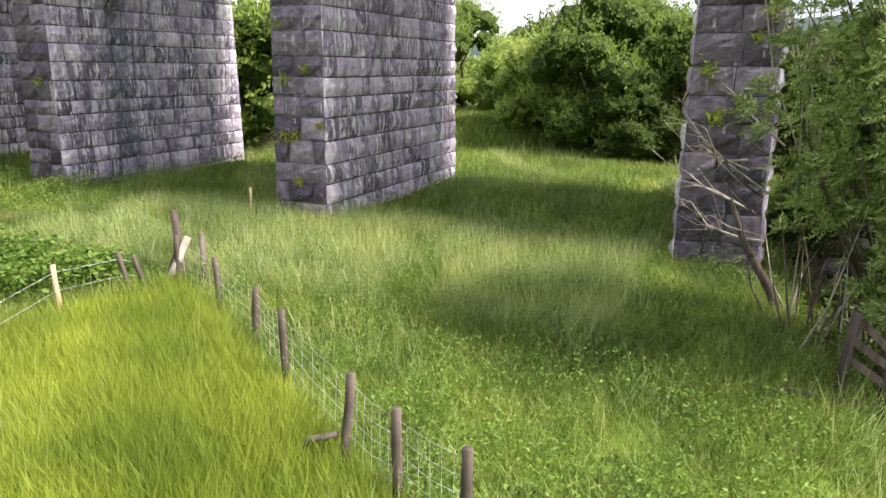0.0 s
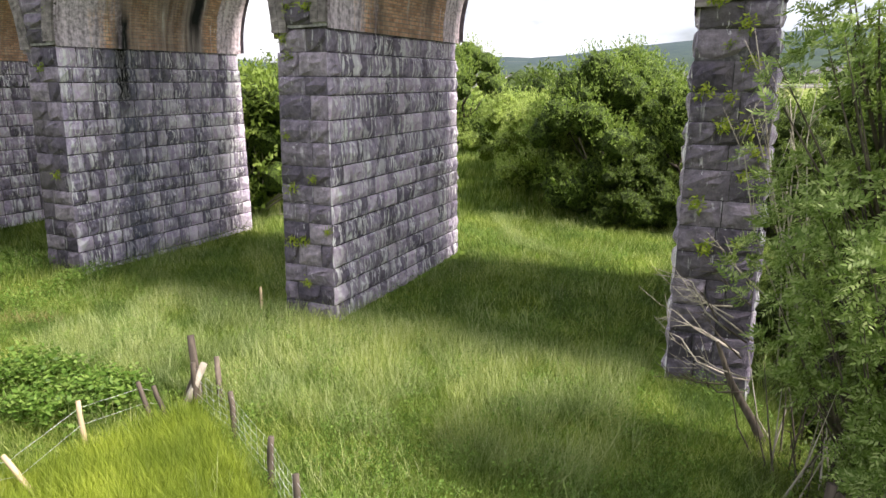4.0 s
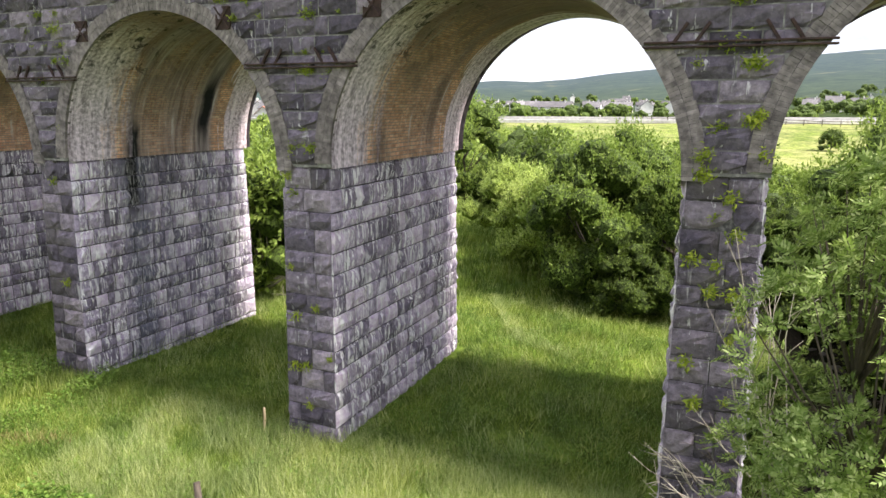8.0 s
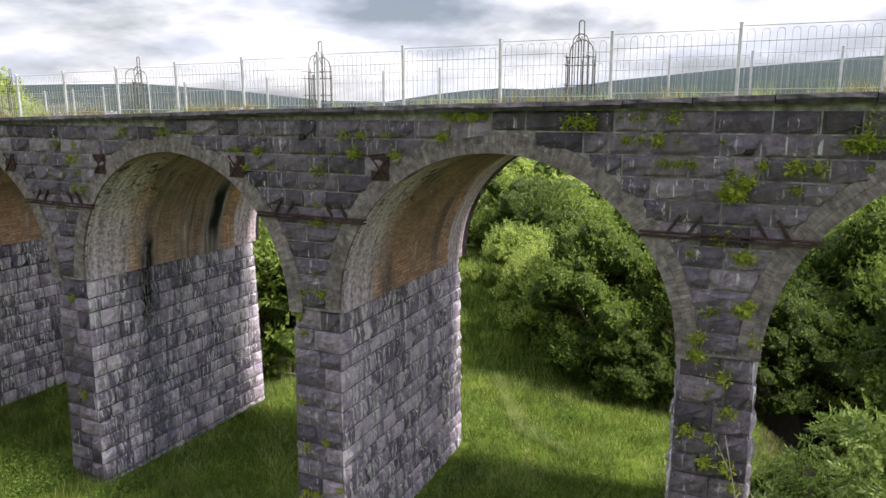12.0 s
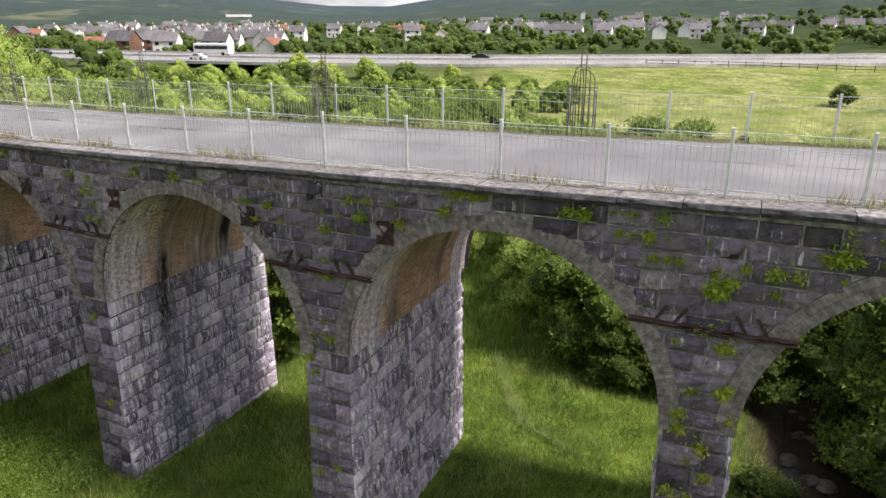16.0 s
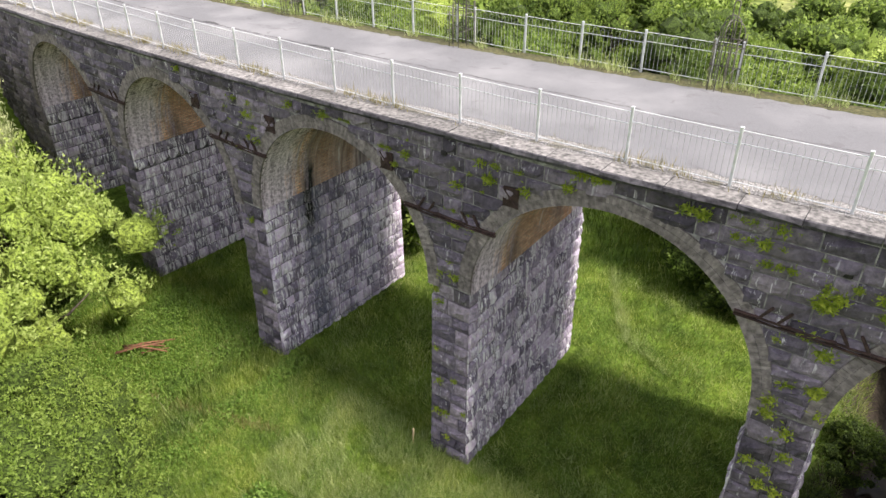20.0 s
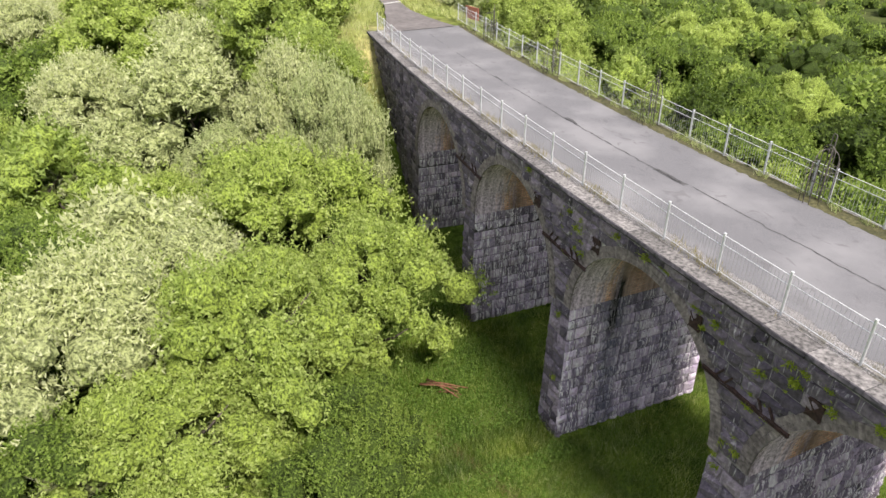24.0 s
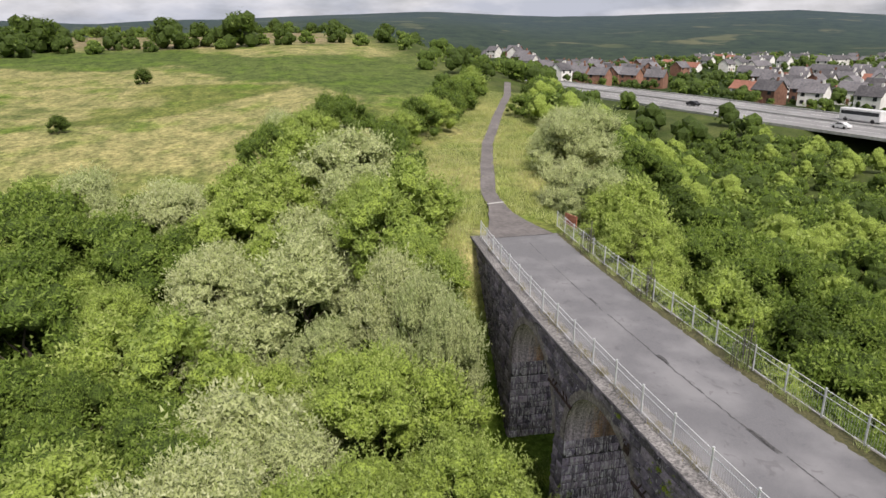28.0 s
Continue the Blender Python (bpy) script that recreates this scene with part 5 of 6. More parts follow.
def clear_of_piers(x, y):
    keep = np.ones(len(x), bool)
    for c in PIERS:
        p = at(c, 3.6)
        keep &= ~((np.abs(x - p.x) < 1.0) & (y > p.y - 3.75) & (y < p.y + 3.75))
    return keep & ((np.abs(x - 13.3) > 2.9) | (y < -3.2))


def sow(n, x0, x1, y0, y1, seed):
    r = np.random.RandomState(seed)
    x, y = r.uniform(x0, x1, n), r.uniform(y0, y1, n)
    k = clear_of_piers(x, y)
    return x[k], y[k]


def clumped(x, y, seed, cut, scale=0.5):
    k = np.array([noise.noise((p * scale, q * scale, seed)) for p, q in zip(x, y)]) > cut
    return x[k], y[k]


def hay_side(x, y):
    """Inside the corner that the two wire fences make."""
    return (y < -4.4 - 0.575 * (x - 0.3)) & (x > 0.3 + 0.36 * (y + 4.4))


fx, fy = sow(250000, -11, 12.5, -11, 1, 1)
keep = ~hay_side(fx, fy)
near_g = blades(fx[keep], fy[keep], 0.30, 0.0075, 0.9)
mx, my = sow(110000, -24, 12, 0.5, 14, 2)
mid_g = blades(mx, my, 0.32, 0.015, 0.9)
bx, by = sow(26000, -14, 7, 14, 36, 3)
back_g = blades(bx, by, 0.5, 0.03)
lx, ly = sow(22000, -24, -8, -7, 2, 4)
left_g = blades(lx, ly, 0.45, 0.02)
ox, oy = sow(12000, -3, 11.5, -24, -10.8, 14)
near_g = np.concatenate([near_g, blades(ox, oy, 0.3, 0.02, 0.9)])
tagged(part("meadow_grass", quads_mesh("meadow_grass", np.concatenate([near_g, mid_g, back_g, left_g]), BLADE)), "tall green windblown meadow grass under the viaduct", "grass", kind="stuff")
hx, hy = sow(170000, -4, 7, -12, -4.4, 5)
keep = hay_side(hx, hy)
hx, hy = hx[keep], hy[keep]
tagged(part("hay_grass", quads_mesh("hay_grass", blades(hx, hy, 0.42, 0.0075, 0.7), BLADE_GOLD)), "yellow-green uncut grass inside the wire fence", "grass", kind="stuff")
sx, sy = clumped(*sow(40000, -11, 12, -10.5, 13, 6), 3, 0.15)
seed_heads = blades(sx, sy, 0.60, 0.007, 0.6)
tagged(part("seed_grass", quads_mesh("seed_grass", seed_heads, BLADE_PALE)), "pale seeding grass stalks in the meadow", "grass", kind="stuff")
# tall pale flowering grass along the front of the piers
px, py = clumped(*sow(34000, -5, 7.5, -4.2, 0.2, 61), 21, -0.2, 0.8)
keep = ~hay_side(px, py)
tagged(part("flowering_grass", quads_mesh("flowering_grass", blades(px[keep], py[keep], 0.50, 0.006, 0.6), BLADE_PALE)), "tall pale flowering grass in front of the piers", "grass", kind="stuff")
# a narrow trodden line through the meadow
tr = np.random.RandomState(71)
k = tr.uniform(0, 1, 2600)
tx = np.interp(k, (0, 0.3, 0.72, 1), (-0.75, 0.7, 1.9, 4.04)) + tr.normal(0, 0.10, 2600)
ty = np.interp(k, (0, 0.3, 0.72, 1), (13.3, 10.8, 9.05, 8.05)) + tr.normal(0, 0.10, 2600)
tagged(part("trodden_grass", quads_mesh("trodden_grass", blades(tx, ty, 0.36, 0.010, 0.9), BLADE_PALE)), "pale trodden line through the meadow grass", "grass", kind="stuff")
tx, ty = -11.5 + 6.0 * tr.uniform(0, 1, 1100) , tr.normal(0, 0.12, 1100)
ty = ty - 4.6 + 0.32 * (tx + 11.5)
tagged(part("trodden_grass", quads_mesh("trodden_grass", blades(tx, ty, 0.30, 0.013, 0.6), STRAW)), "pale trodden line along the foot of the piers", "grass", kind="stuff")
# broad-leaved weeds, docks and nettles in patches
wx, wy = clumped(*sow(150000, -13, 10, -10, 11, 7), 12, -0.02, 0.9)
keep = ~hay_side(wx, wy)
wx, wy = wx[keep], wy[keep]
wz = lie(wx, wy)
weed = leaves(np.stack([wx, wy, wz + np.random.RandomState(3).uniform(0.08, 0.42, len(wx))], 1), 0.03, 0.062, 0.030, 0.5, np.random.RandomState(8))
tagged(part("weeds", quads_mesh("weeds", weed, LEAF_WEED)), "broad-leaved docks and nettles among the grass", "weeds", kind="stuff")
nx_, ny_ = sow(70000, 1.5, 11, -11, -3.6, 62)
keep = ~hay_side(nx_, ny_)
nx_, ny_ = clumped(nx_[keep], ny_[keep], 33, -0.02, 1.4)
herb = leaves(np.stack([nx_, ny_, lie(nx_, ny_) + np.random.RandomState(13).uniform(0.08, 0.40, len(nx_))], 1), 0.03, 0.046, 0.020, 0.3, np.random.RandomState(18))
tagged(part("meadow_herbs", quads_mesh("meadow_herbs", herb, LEAF_WEED)), "low green herbs and clover among the grass", "herbs", kind="stuff")
# a bank of leafy brambles behind the broken fence
qx, qy = sow(6000, -4.2, -0.6, -6.2, -4.5, 27)
qx, qy = clumped(qx, qy, 15, -0.1, 0.9)
dock = leaves(np.stack([qx, qy, lie(qx, qy) + np.random.RandomState(6).uniform(0.1, 0.6, len(qx))], 1), 0.03, 0.13, 0.07, 0.5, np.random.RandomState(19))
tagged(part("brambles", quads_mesh("brambles", dock, LEAF_WEED)), "low dark green brambles in the meadow corner", "brambles", kind="stuff")
# undergrowth between the pier and the tree
ux, uy = np.random.RandomState(81).uniform(10.1, 11.4, 1500), np.random.RandomState(82).uniform(-3.4, -1.2, 1500)
low = leaves(np.stack([ux, uy, lie(ux, uy) + np.random.RandomState(7).uniform(0.05, 0.45, 1500)], 1), 0.03, 0.09, 0.04, 0.4, np.random.RandomState(29))
tagged(part("undergrowth", quads_mesh("undergrowth", low, LEAF_DARK)), "dark green undergrowth between pier and ash tree", "undergrowth", kind="stuff")
# lush nettles along the edge of the wood
kx, ky = sow(52000, -24, -7, -6.5, 0.4, 17)
kx, ky = clumped(kx, ky, 5, -0.25, 0.4)
nettle = leaves(np.stack([kx, ky, lie(kx, ky) + np.random.RandomState(4).uniform(0.1, 0.55, len(kx))], 1), 0.03, 0.10, 0.042, 0.4, np.random.RandomState(9))
tagged(part("nettles", quads_mesh("nettles", nettle, LEAF_WEED)), "dark green nettle bed at the wood's edge", "nettles", kind="stuff")
# long grass beside the path
ex, ey = -34 - 96 * np.random.RandomState(51).rand(190000) ** 1.5, np.random.RandomState(52).uniform(-9, 46, 190000)
gap = np.array([near_line(p, q, PATHWAY)[0] for p, q in zip(ex, ey)])
front = np.array([where(p, q)[1] for p, q in zip(ex, ey)])
mouth_half = 0.85 + 2.7 * np.clip((ex + 47.5) / 7, 0, 1) ** 1.7
keep = (gap > mouth_half + 0.25 * np.sin(ex * 5.1)) & (gap < 9 + 3 * np.sin(ex * 0.3) + 2 * np.sin(ex * 0.11 + ey * 0.5)) & ((ex < -39.5) | (front < -0.5))
tagged(part("path_grass", quads_mesh("path_grass", blades(ex[keep], ey[keep], 0.42, 0.024, 0.8), BLADE_HAY)), "tall yellow-green grass beside the path", "grass", kind="stuff")
# dry tufts and moss along the deck's edges
r5 = np.random.RandomState(5)
ts = np.concatenate([r5.uniform(-38, 26, 4600), r5.uniform(-38, 26, 6500)])
td = np.concatenate([r5.normal(0.58, 0.15, 4600), 6.95 + np.abs(r5.normal(0, 0.16, 6500)) * -1])
k = np.array([noise.noise((s * 0.8, d, 1)) for s, d in zip(ts, td)]) > np.where(td < 2, 0.12, 0.04)
ts, td = ts[k], td[k]
pos = np.array([tuple(at(s, d, deck_z(s))) for s, d in zip(ts, td)])


def tufts(pos, tall, wide, seed):
    r = np.random.RandomState(seed)
    n = len(pos)
    a = r.uniform(0, 6.28, n)
    side = np.stack([np.cos(a), np.sin(a), np.zeros(n)], 1) * wide
    tip = pos + np.stack([r.normal(0, 0.3, n), r.normal(0, 0.3, n), r.uniform(0.5, 1.2, n)], 1) * (tall * r.uniform(0.4, 1.2, n))[:, None]
    return np.stack([pos - side, pos + side, tip + side * 0.2, tip - side * 0.2], 1)


near_d = td < 2
tagged(part("dry_tufts", quads_mesh("dry_tufts", tufts(pos[near_d], 0.27, 0.010, 1), STRAW)), "dry straw tufts along the coping", "grass", kind="stuff")
tagged(part("verge_grass", quads_mesh("verge_grass", tufts(pos[~near_d], 0.42, 0.009, 2), BLADE_PALE)), "rank grass along the far railing", "grass", kind="stuff")

# ---- ferns and moss rooted in the masonry ----
r6 = random.Random(6)
fern_meshes = []
for k in range(5):
    rr = np.random.RandomState(40 + k)
    n = 64
    c = np.stack([rr.normal(0, 0.075, n), -0.06 - np.abs(rr.normal(0, 0.05, n)), rr.normal(0, 0.06, n)], 1)
    fern_meshes.append(quads_mesh("fronds", leaves(c, 0.01, 0.10, 0.032, 0.0, rr, np.array((0, -0.6, 0.2))), FERN))


def fern(s, z, d=-0.02, size=1.0):
    t = thing("wall_fern", "small yellow-green fern rooted in a wall joint", "fern", along(s, d, z) @ Matrix.Diagonal((size, size, size, 1)), "wall ferns")
    part("fronds", r6.choice(fern_meshes), t)


n_fern = 0
while n_fern < 150:
    s, z = r6.uniform(-12, 13), 6.42 + COURSE * r6.randrange(6, 13) + GRADE * 2
    c = arch_of(s)
    if z > deck_z(s) - 0.25 or c is not None and math.hypot(s - c, z - spring_z(c)) < ARCH_R + RING_D + 0.03:
        continue
    if noise.noise((s * 0.5, z * 0.7, 3)) < -0.05:
        continue
    fern(s, z, size=r6.choice((0.22, 0.3, 0.35, 0.4, 0.5, 0.5, 0.7, 1.0)))
    n_fern += 1
for c, n in ((PIERS[3], 15), (PIERS[4], 17), (PIERS[2], 5)):
    for i in range(n):
        z = r6.uniform(0.5, 9.2)
        w, o = pier_half(z, spring_z(c))
        fern(c + r6.uniform(-0.45, 0.6), z, -o - 0.03, r6.uniform(0.6, 1.2))

# a shrub and a seedling that have taken hold in the spandrel
r9 = random.Random(19)
for s0, z0, n, wide, tall in ((8.7, 10.05, 8, 0.30, 0.22), (5.9, 11.16, 4, 0.22, 0.05), (8.2, 7.2, 4, 0.10, 0.25), (8.97, 7.95, 3, 0.10, 0.1), (10.5, 10.95, 3, 0.06, 0.25)):
    for k in range(n):
        fern(s0 + r9.uniform(-wide, wide), z0 + r9.uniform(-tall, tall), -0.05, r9.uniform(0.7, 1.15))
for s0, z0, h in ((8.55, 10.0, 0.45), (10.55, 10.75, 0.6)):
    sap = thing("wall_seedling", "leafy green seedling growing from the wall face", "seedling", along(s0, -0.05, z0), "wall ferns")
    part("stem", tube_mesh("stem", [(0, 0, -0.05), (0.02, -0.10, h * 0.5), (0.03, -0.13, h)], [0.008, 0.006, 0.003], BARK, 4), sap)
    ry = np.random.RandomState(int(h * 100))
    hh = ry.uniform(0.3, 1.05, 70) * h
    part("leaves", quads_mesh("leaves", leaves(np.stack([ry.normal(0.02, 0.05, 70), -0.11 + ry.normal(0, 0.04, 70), hh], 1), 0.015, 0.10, 0.03, 0.2, ry, np.array((0, -0.4, 0.3))), FERN), sap, kind="stuff")

# ---- wire fence and old posts in the meadow ----


def stake(h, r, seed, material=WOOD):
    q = random.Random(seed)
    pts = [(q.uniform(-0.01, 0.01), q.uniform(-0.01, 0.01), z) for z in (-0.3, h * 0.35, h * 0.7, h)]
    return tube_mesh("post", pts, [r * 1.05, r, r * 0.98, r * 0.9], material, 7)


fence = thing("wire_fence", "sagging wire stock fence on weathered round posts", "fence")
LINE = [(7.35, -8.3, 1.0, 0, 0), (6.52, -7.93, 0.98, 2, 0), (5.78, -7.67, 1.02, -3, 3), (4.19, -6.53, 0.98, -2, -3), (3.05, -5.71, 0.85, 2, 4), (1.61, -4.88, 0.8, -4, -5), (0.3, -4.4, 0.9, 0, 0)]
tops = []
for k, (x, y, h, lx_, ly_) in enumerate(LINE):
    m = pose(x, y, ground_z(x, y), lx_, ly_, 0)
    part("post", stake(h, 0.052, k), fence, m=m)
    tops.append([m @ Vector((0, 0, h * f)) for f in (0.9, 0.72, 0.55, 0.38, 0.22)])
for w in range(5):
    pts = []
    for a, b in zip(tops, tops[1:]):
        pts += [a[w], a[w].lerp(b[w], 0.5) - Vector((0, 0, 0.03 + 0.01 * w))]
    pts.append(tops[-1][w])
    part("wire", tube_mesh("wire", pts, 0.0022, GALV, 3), fence)
v, f = [], []
for a, b in zip(tops, tops[1:]):
    for i in range(1, 6):
        t = i / 6
        tube(v, f, [a[0].lerp(b[0], t) - Vector((0, 0, 0.03)), a[4].lerp(b[4], t) - Vector((0, 0, 0.05))], [0.0016, 0.0016], 3)
part("stay_wires", mesh_of("stay_wires", v, f, GALV), fence, kind="stuff")
prop = thing("fence_strut", "short wooden strut propping a fence post", "fence strut", pose(5.72, -7.70, ground_z(5.72, -7.7)))
part("pole", tube_mesh("pole", [(0, 0, 0.38), (-0.28, -0.1, 0.30), (-0.5, -0.2, -0.15)], 0.035, WOOD, 6), prop)
brace = thing("braced_corner_posts", "bundle of leaning weathered corner posts", "fence posts", pose(0.3, -4.35, ground_z(0.3, -4.35)))
for k, (p, q, rr) in enumerate((((-0.05, 0.1, -0.2), (-0.42, 0.35, 1.22), 0.075), ((-0.25, -0.25, -0.2), (0.12, 0.1, 0.85), 0.07), ((0.35, 0.2, -0.2), (0.08, 0.45, 0.85), 0.055), ((0.0, 0.0, -0.2), (-0.1, 0.08, 0.7), 0.08), ((-0.4, -0.1, -0.2), (-0.12, 0.05, 0.55), 0.06))):
    part("post", tube_mesh("post", [p, tuple((a + b) / 2 for a, b in zip(p, q)), q], [rr, rr, rr * 0.9], WOOD if k != 1 else DEAD, 7), brace)
side_fence = thing("wire_fence", "broken wire fence with leaning posts in long grass", "fence")
ends = []
for k, (x, y, h, a, b) in enumerate(((0.1, -4.9, 0.7, 8, -14), (-0.06, -5.08, 0.8, 3, -16), (-0.51, -6.08, 0.82, -4, -8), (-0.1, -7.25, 0.8, 5, -42), (-1.2, -8.6, 0.8, 4, 8))):
    m = pose(x, y, ground_z(x, y), a, b, 0)
    part("post", stake(h, 0.045, 20 + k, PALE_WOOD if k in (2, 3) else WOOD), side_fence, m=m)
    ends.append([m @ Vector((0, 0, h * g)) for g in (0.85, 0.5)])
for w in range(2):
    part("wire", tube_mesh("wire", [e[w] for e in ends], 0.0035, GALV, 3), side_fence)
st = thing("marker_stake", "pale split stake at the foot of the pier", "stake", pose(-1.55, -0.35, ground_z(-1.55, -0.35), 2, 3, 0))
part("pole", stake(0.75, 0.035, 33, PALE_WOOD), st)
gate = thing("broken_fence", "rotten collapsed timber fence beside the tree", "fence", pose(10.3, -4.2, ground_z(10.3, -4.2)))
for k, (p, q, rr) in enumerate((((-0.05, 0, -0.2), (0.05, 0.05, 1.05), 0.06), ((0.45, 0.0, -0.2), (0.55, 0.05, 0.75), 0.06), ((0.42, 0.2, -0.2), (0.40, 0.25, 0.95), 0.05))):
    part("post", tube_mesh("post", [p, q], rr, WOOD, 6), gate)
for p, q in (((-0.7, -0.35, 0.12), (0.15, -0.12, 0.02)), ((0.0, 0.0, 0.75), (0.6, 0.0, 0.35)), ((0.02, 0.02, 0.5), (0.62, 0.02, 0.12)), ((0.1, 0.05, 0.95), (0.5, 0.1, 0.55))):
    bm = bmesh.new()
    d = Vector(q) - Vector(p)
    box(bm, 0, d.length, -0.015, 0.015, -0.04, 0.04, Matrix.Translation(p) @ d.to_track_quat("X", "Z").to_matrix().to_4x4())
    part("board", bm_mesh("board", bm, WOOD), gate)
logs = thing("fallen_branches", "rusty brown fallen branches at the wood's edge", "branches", pose(-12.9, -3.0, ground_z(-12.9, -3.0) + 0.35))
for k in range(7):
    a = r6.uniform(0.2, 1.0)
    p = Vector((r6.uniform(-0.5, 0.5), r6.uniform(-0.3, 0.3), r6.uniform(0, 0.15)))
    q = Vector((math.cos(a), math.sin(a), 0.1)) * r6.uniform(0.5, 1.0)
    part("branch", tube_mesh("branch", [p - q, p + Vector((0, 0, 0.06)), p + q], [0.05, 0.045, 0.02], DEAD_BRACKEN, 5), logs)

# ---- ash tree beside the pier, with feathered leaves ----
ASH_X, ASH_Y = 11.15, -2.6
ash = thing("ash_tree", "young ash tree with feathery compound leaves and bare lower twigs", "tree", pose(ASH_X, ASH_Y, ground_z(ASH_X, ASH_Y) - 0.1))
ra = random.Random(9)
nr = np.random.RandomState(9)
v, f = [], []
stems = []
for k in range(5):
    lean = Vector((-0.9 + 0.5 * k, ra.uniform(-1.2, 0.4), 0))
    top = ra.uniform(6.6, 8.2)
    pts = [Vector((0.25 * math.cos(k * 1.7), 0.25 * math.sin(k * 1.7), -0.2)) + lean * (i / 5) * 1.1 + Vector((ra.uniform(-0.12, 0.12), ra.uniform(-0.12, 0.12), top * i / 5)) for i in range(6)]
    stems.append(pts)
    tube(v, f, pts, [0.07 - 0.012 * i for i in range(6)], 7)
part("trunk", mesh_of("trunk", v, f, BARK, True), ash)


def ash_reach(z):
    """How far the crown spreads at a height."""
    return 1.25 + 1.35 * smooth(2.0, 5.0, z) - 0.7 * smooth(5.8, 7.6, z) - 1.1 * smooth(7.4, 8.9, z)


v, f, ends = [], [], []
while len(ends) < 900:
    z, a = ra.uniform(1.6, 8.6), ra.uniform(0, 6.28)
    rr = ash_reach(z) * ra.uniform(0.25, 1.05) ** 0.6 * (1 + 0.16 * math.sin(3 * a + z * 1.3))
    p1 = Vector((0.25 + rr * math.cos(a), -0.6 + rr * 0.65 * math.sin(a), z))
    if noise.noise(p1 * 0.75) < -0.10 - 0.15 * smooth(3, 5, z):
        continue
    if p1.y > -0.4 and ra.random() < 0.65 or z < 2.6 and p1.x < -0.6 and ra.random() < 0.7:
        continue
    ends.append(p1)
    if len(ends) % 5 == 0:
        i = min(4, max(1, int(z / 8 * 5 - 0.7)))
        p0 = min((q[i] for q in stems), key=lambda q: (q - p1).length)
        tube(v, f, [p0, p0.lerp(p1, 0.55) + Vector((0, 0, -0.1)), p1], [0.026, 0.016, 0.006], 4)
part("branch_work", mesh_of("branch_work", v, f, BARK, True), ash, kind="stuff")
for k in range(26):  # sprays about the leaning limb beside the pier
    ends.append(Vector((ra.uniform(-2.3, -0.9), ra.uniform(0.2, 0.9), ra.choice((ra.uniform(2.2, 3.3), ra.uniform(3.2, 4.4))))))
out = []
for p in ends:  # a rosette of arching compound leaves at the end of every shoot
    axis_up = (Vector((p.x - 0.2, p.y + 0.5, 0)).normalized() * 0.75 + Vector((ra.uniform(-0.4, 0.4), ra.uniform(-0.4, 0.4), ra.uniform(0.35, 1.0)))).normalized()
    across = axis_up.orthogonal().normalized()
    turn = ra.uniform(0, 6.28)
    count = ra.choice((5, 6, 7, 8))
    for q in range(count):
        way = Matrix.Rotation(turn + 6.283 * q / count + ra.uniform(-0.3, 0.3), 3, axis_up) @ across
        way = (way + axis_up * ra.uniform(0.25, 1.5)).normalized()
        side = way.cross(axis_up).normalized()
        side = Matrix.Rotation(ra.uniform(-0.5, 0.5), 3, way) @ side
        nor = side.cross(way)
        ln = ra.uniform(0.17, 0.30)
        start = p - axis_up * ra.uniform(0.0, 0.16)
        for i in range(5):
            w = 0.22 + 0.16 * i
            b = start + way * ln * w + Vector((0, 0, -0.30 * ln * w * w))
            for sg in (-1, 1):
                d = (side * sg * 0.75 + way * (0.45 + 0.10 * i) - nor * 0.18 + Vector((0, 0, -0.12))).normalized() * ln * (0.37 - 0.03 * abs(i - 2))
                u = d.cross(nor).normalized() * ln * 0.062
                out.append([b, b + d * 0.42 + u, b + d, b + d * 0.42 - u])
        b = start + way * ln + Vector((0, 0, -0.30 * ln))
        out.append([b, b + way * ln * 0.16 + side * ln * 0.06, b + way * ln * 0.38, b + way * ln * 0.16 - side * ln * 0.06])
# darker-coloured leaves deep in the crown, painting in its shade
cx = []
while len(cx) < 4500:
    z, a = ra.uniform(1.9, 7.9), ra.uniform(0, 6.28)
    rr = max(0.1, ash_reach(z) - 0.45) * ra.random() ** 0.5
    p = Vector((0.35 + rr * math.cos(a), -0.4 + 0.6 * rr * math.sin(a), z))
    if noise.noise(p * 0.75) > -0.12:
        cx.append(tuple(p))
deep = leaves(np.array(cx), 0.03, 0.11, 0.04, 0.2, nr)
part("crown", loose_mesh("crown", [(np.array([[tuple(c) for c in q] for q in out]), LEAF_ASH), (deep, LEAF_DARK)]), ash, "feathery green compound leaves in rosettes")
v, f = [], []
tube(v, f, [(-1.2, 0.9, -0.3), (-1.45, 0.9, 0.75), (-1.7, 0.85, 1.3), (-2.1, 0.8, 1.95), (-2.35, 0.75, 2.6)], [0.085, 0.08, 0.07, 0.055, 0.03], 7)
part("limb", mesh_of("limb", v, f, BARK, True), ash)
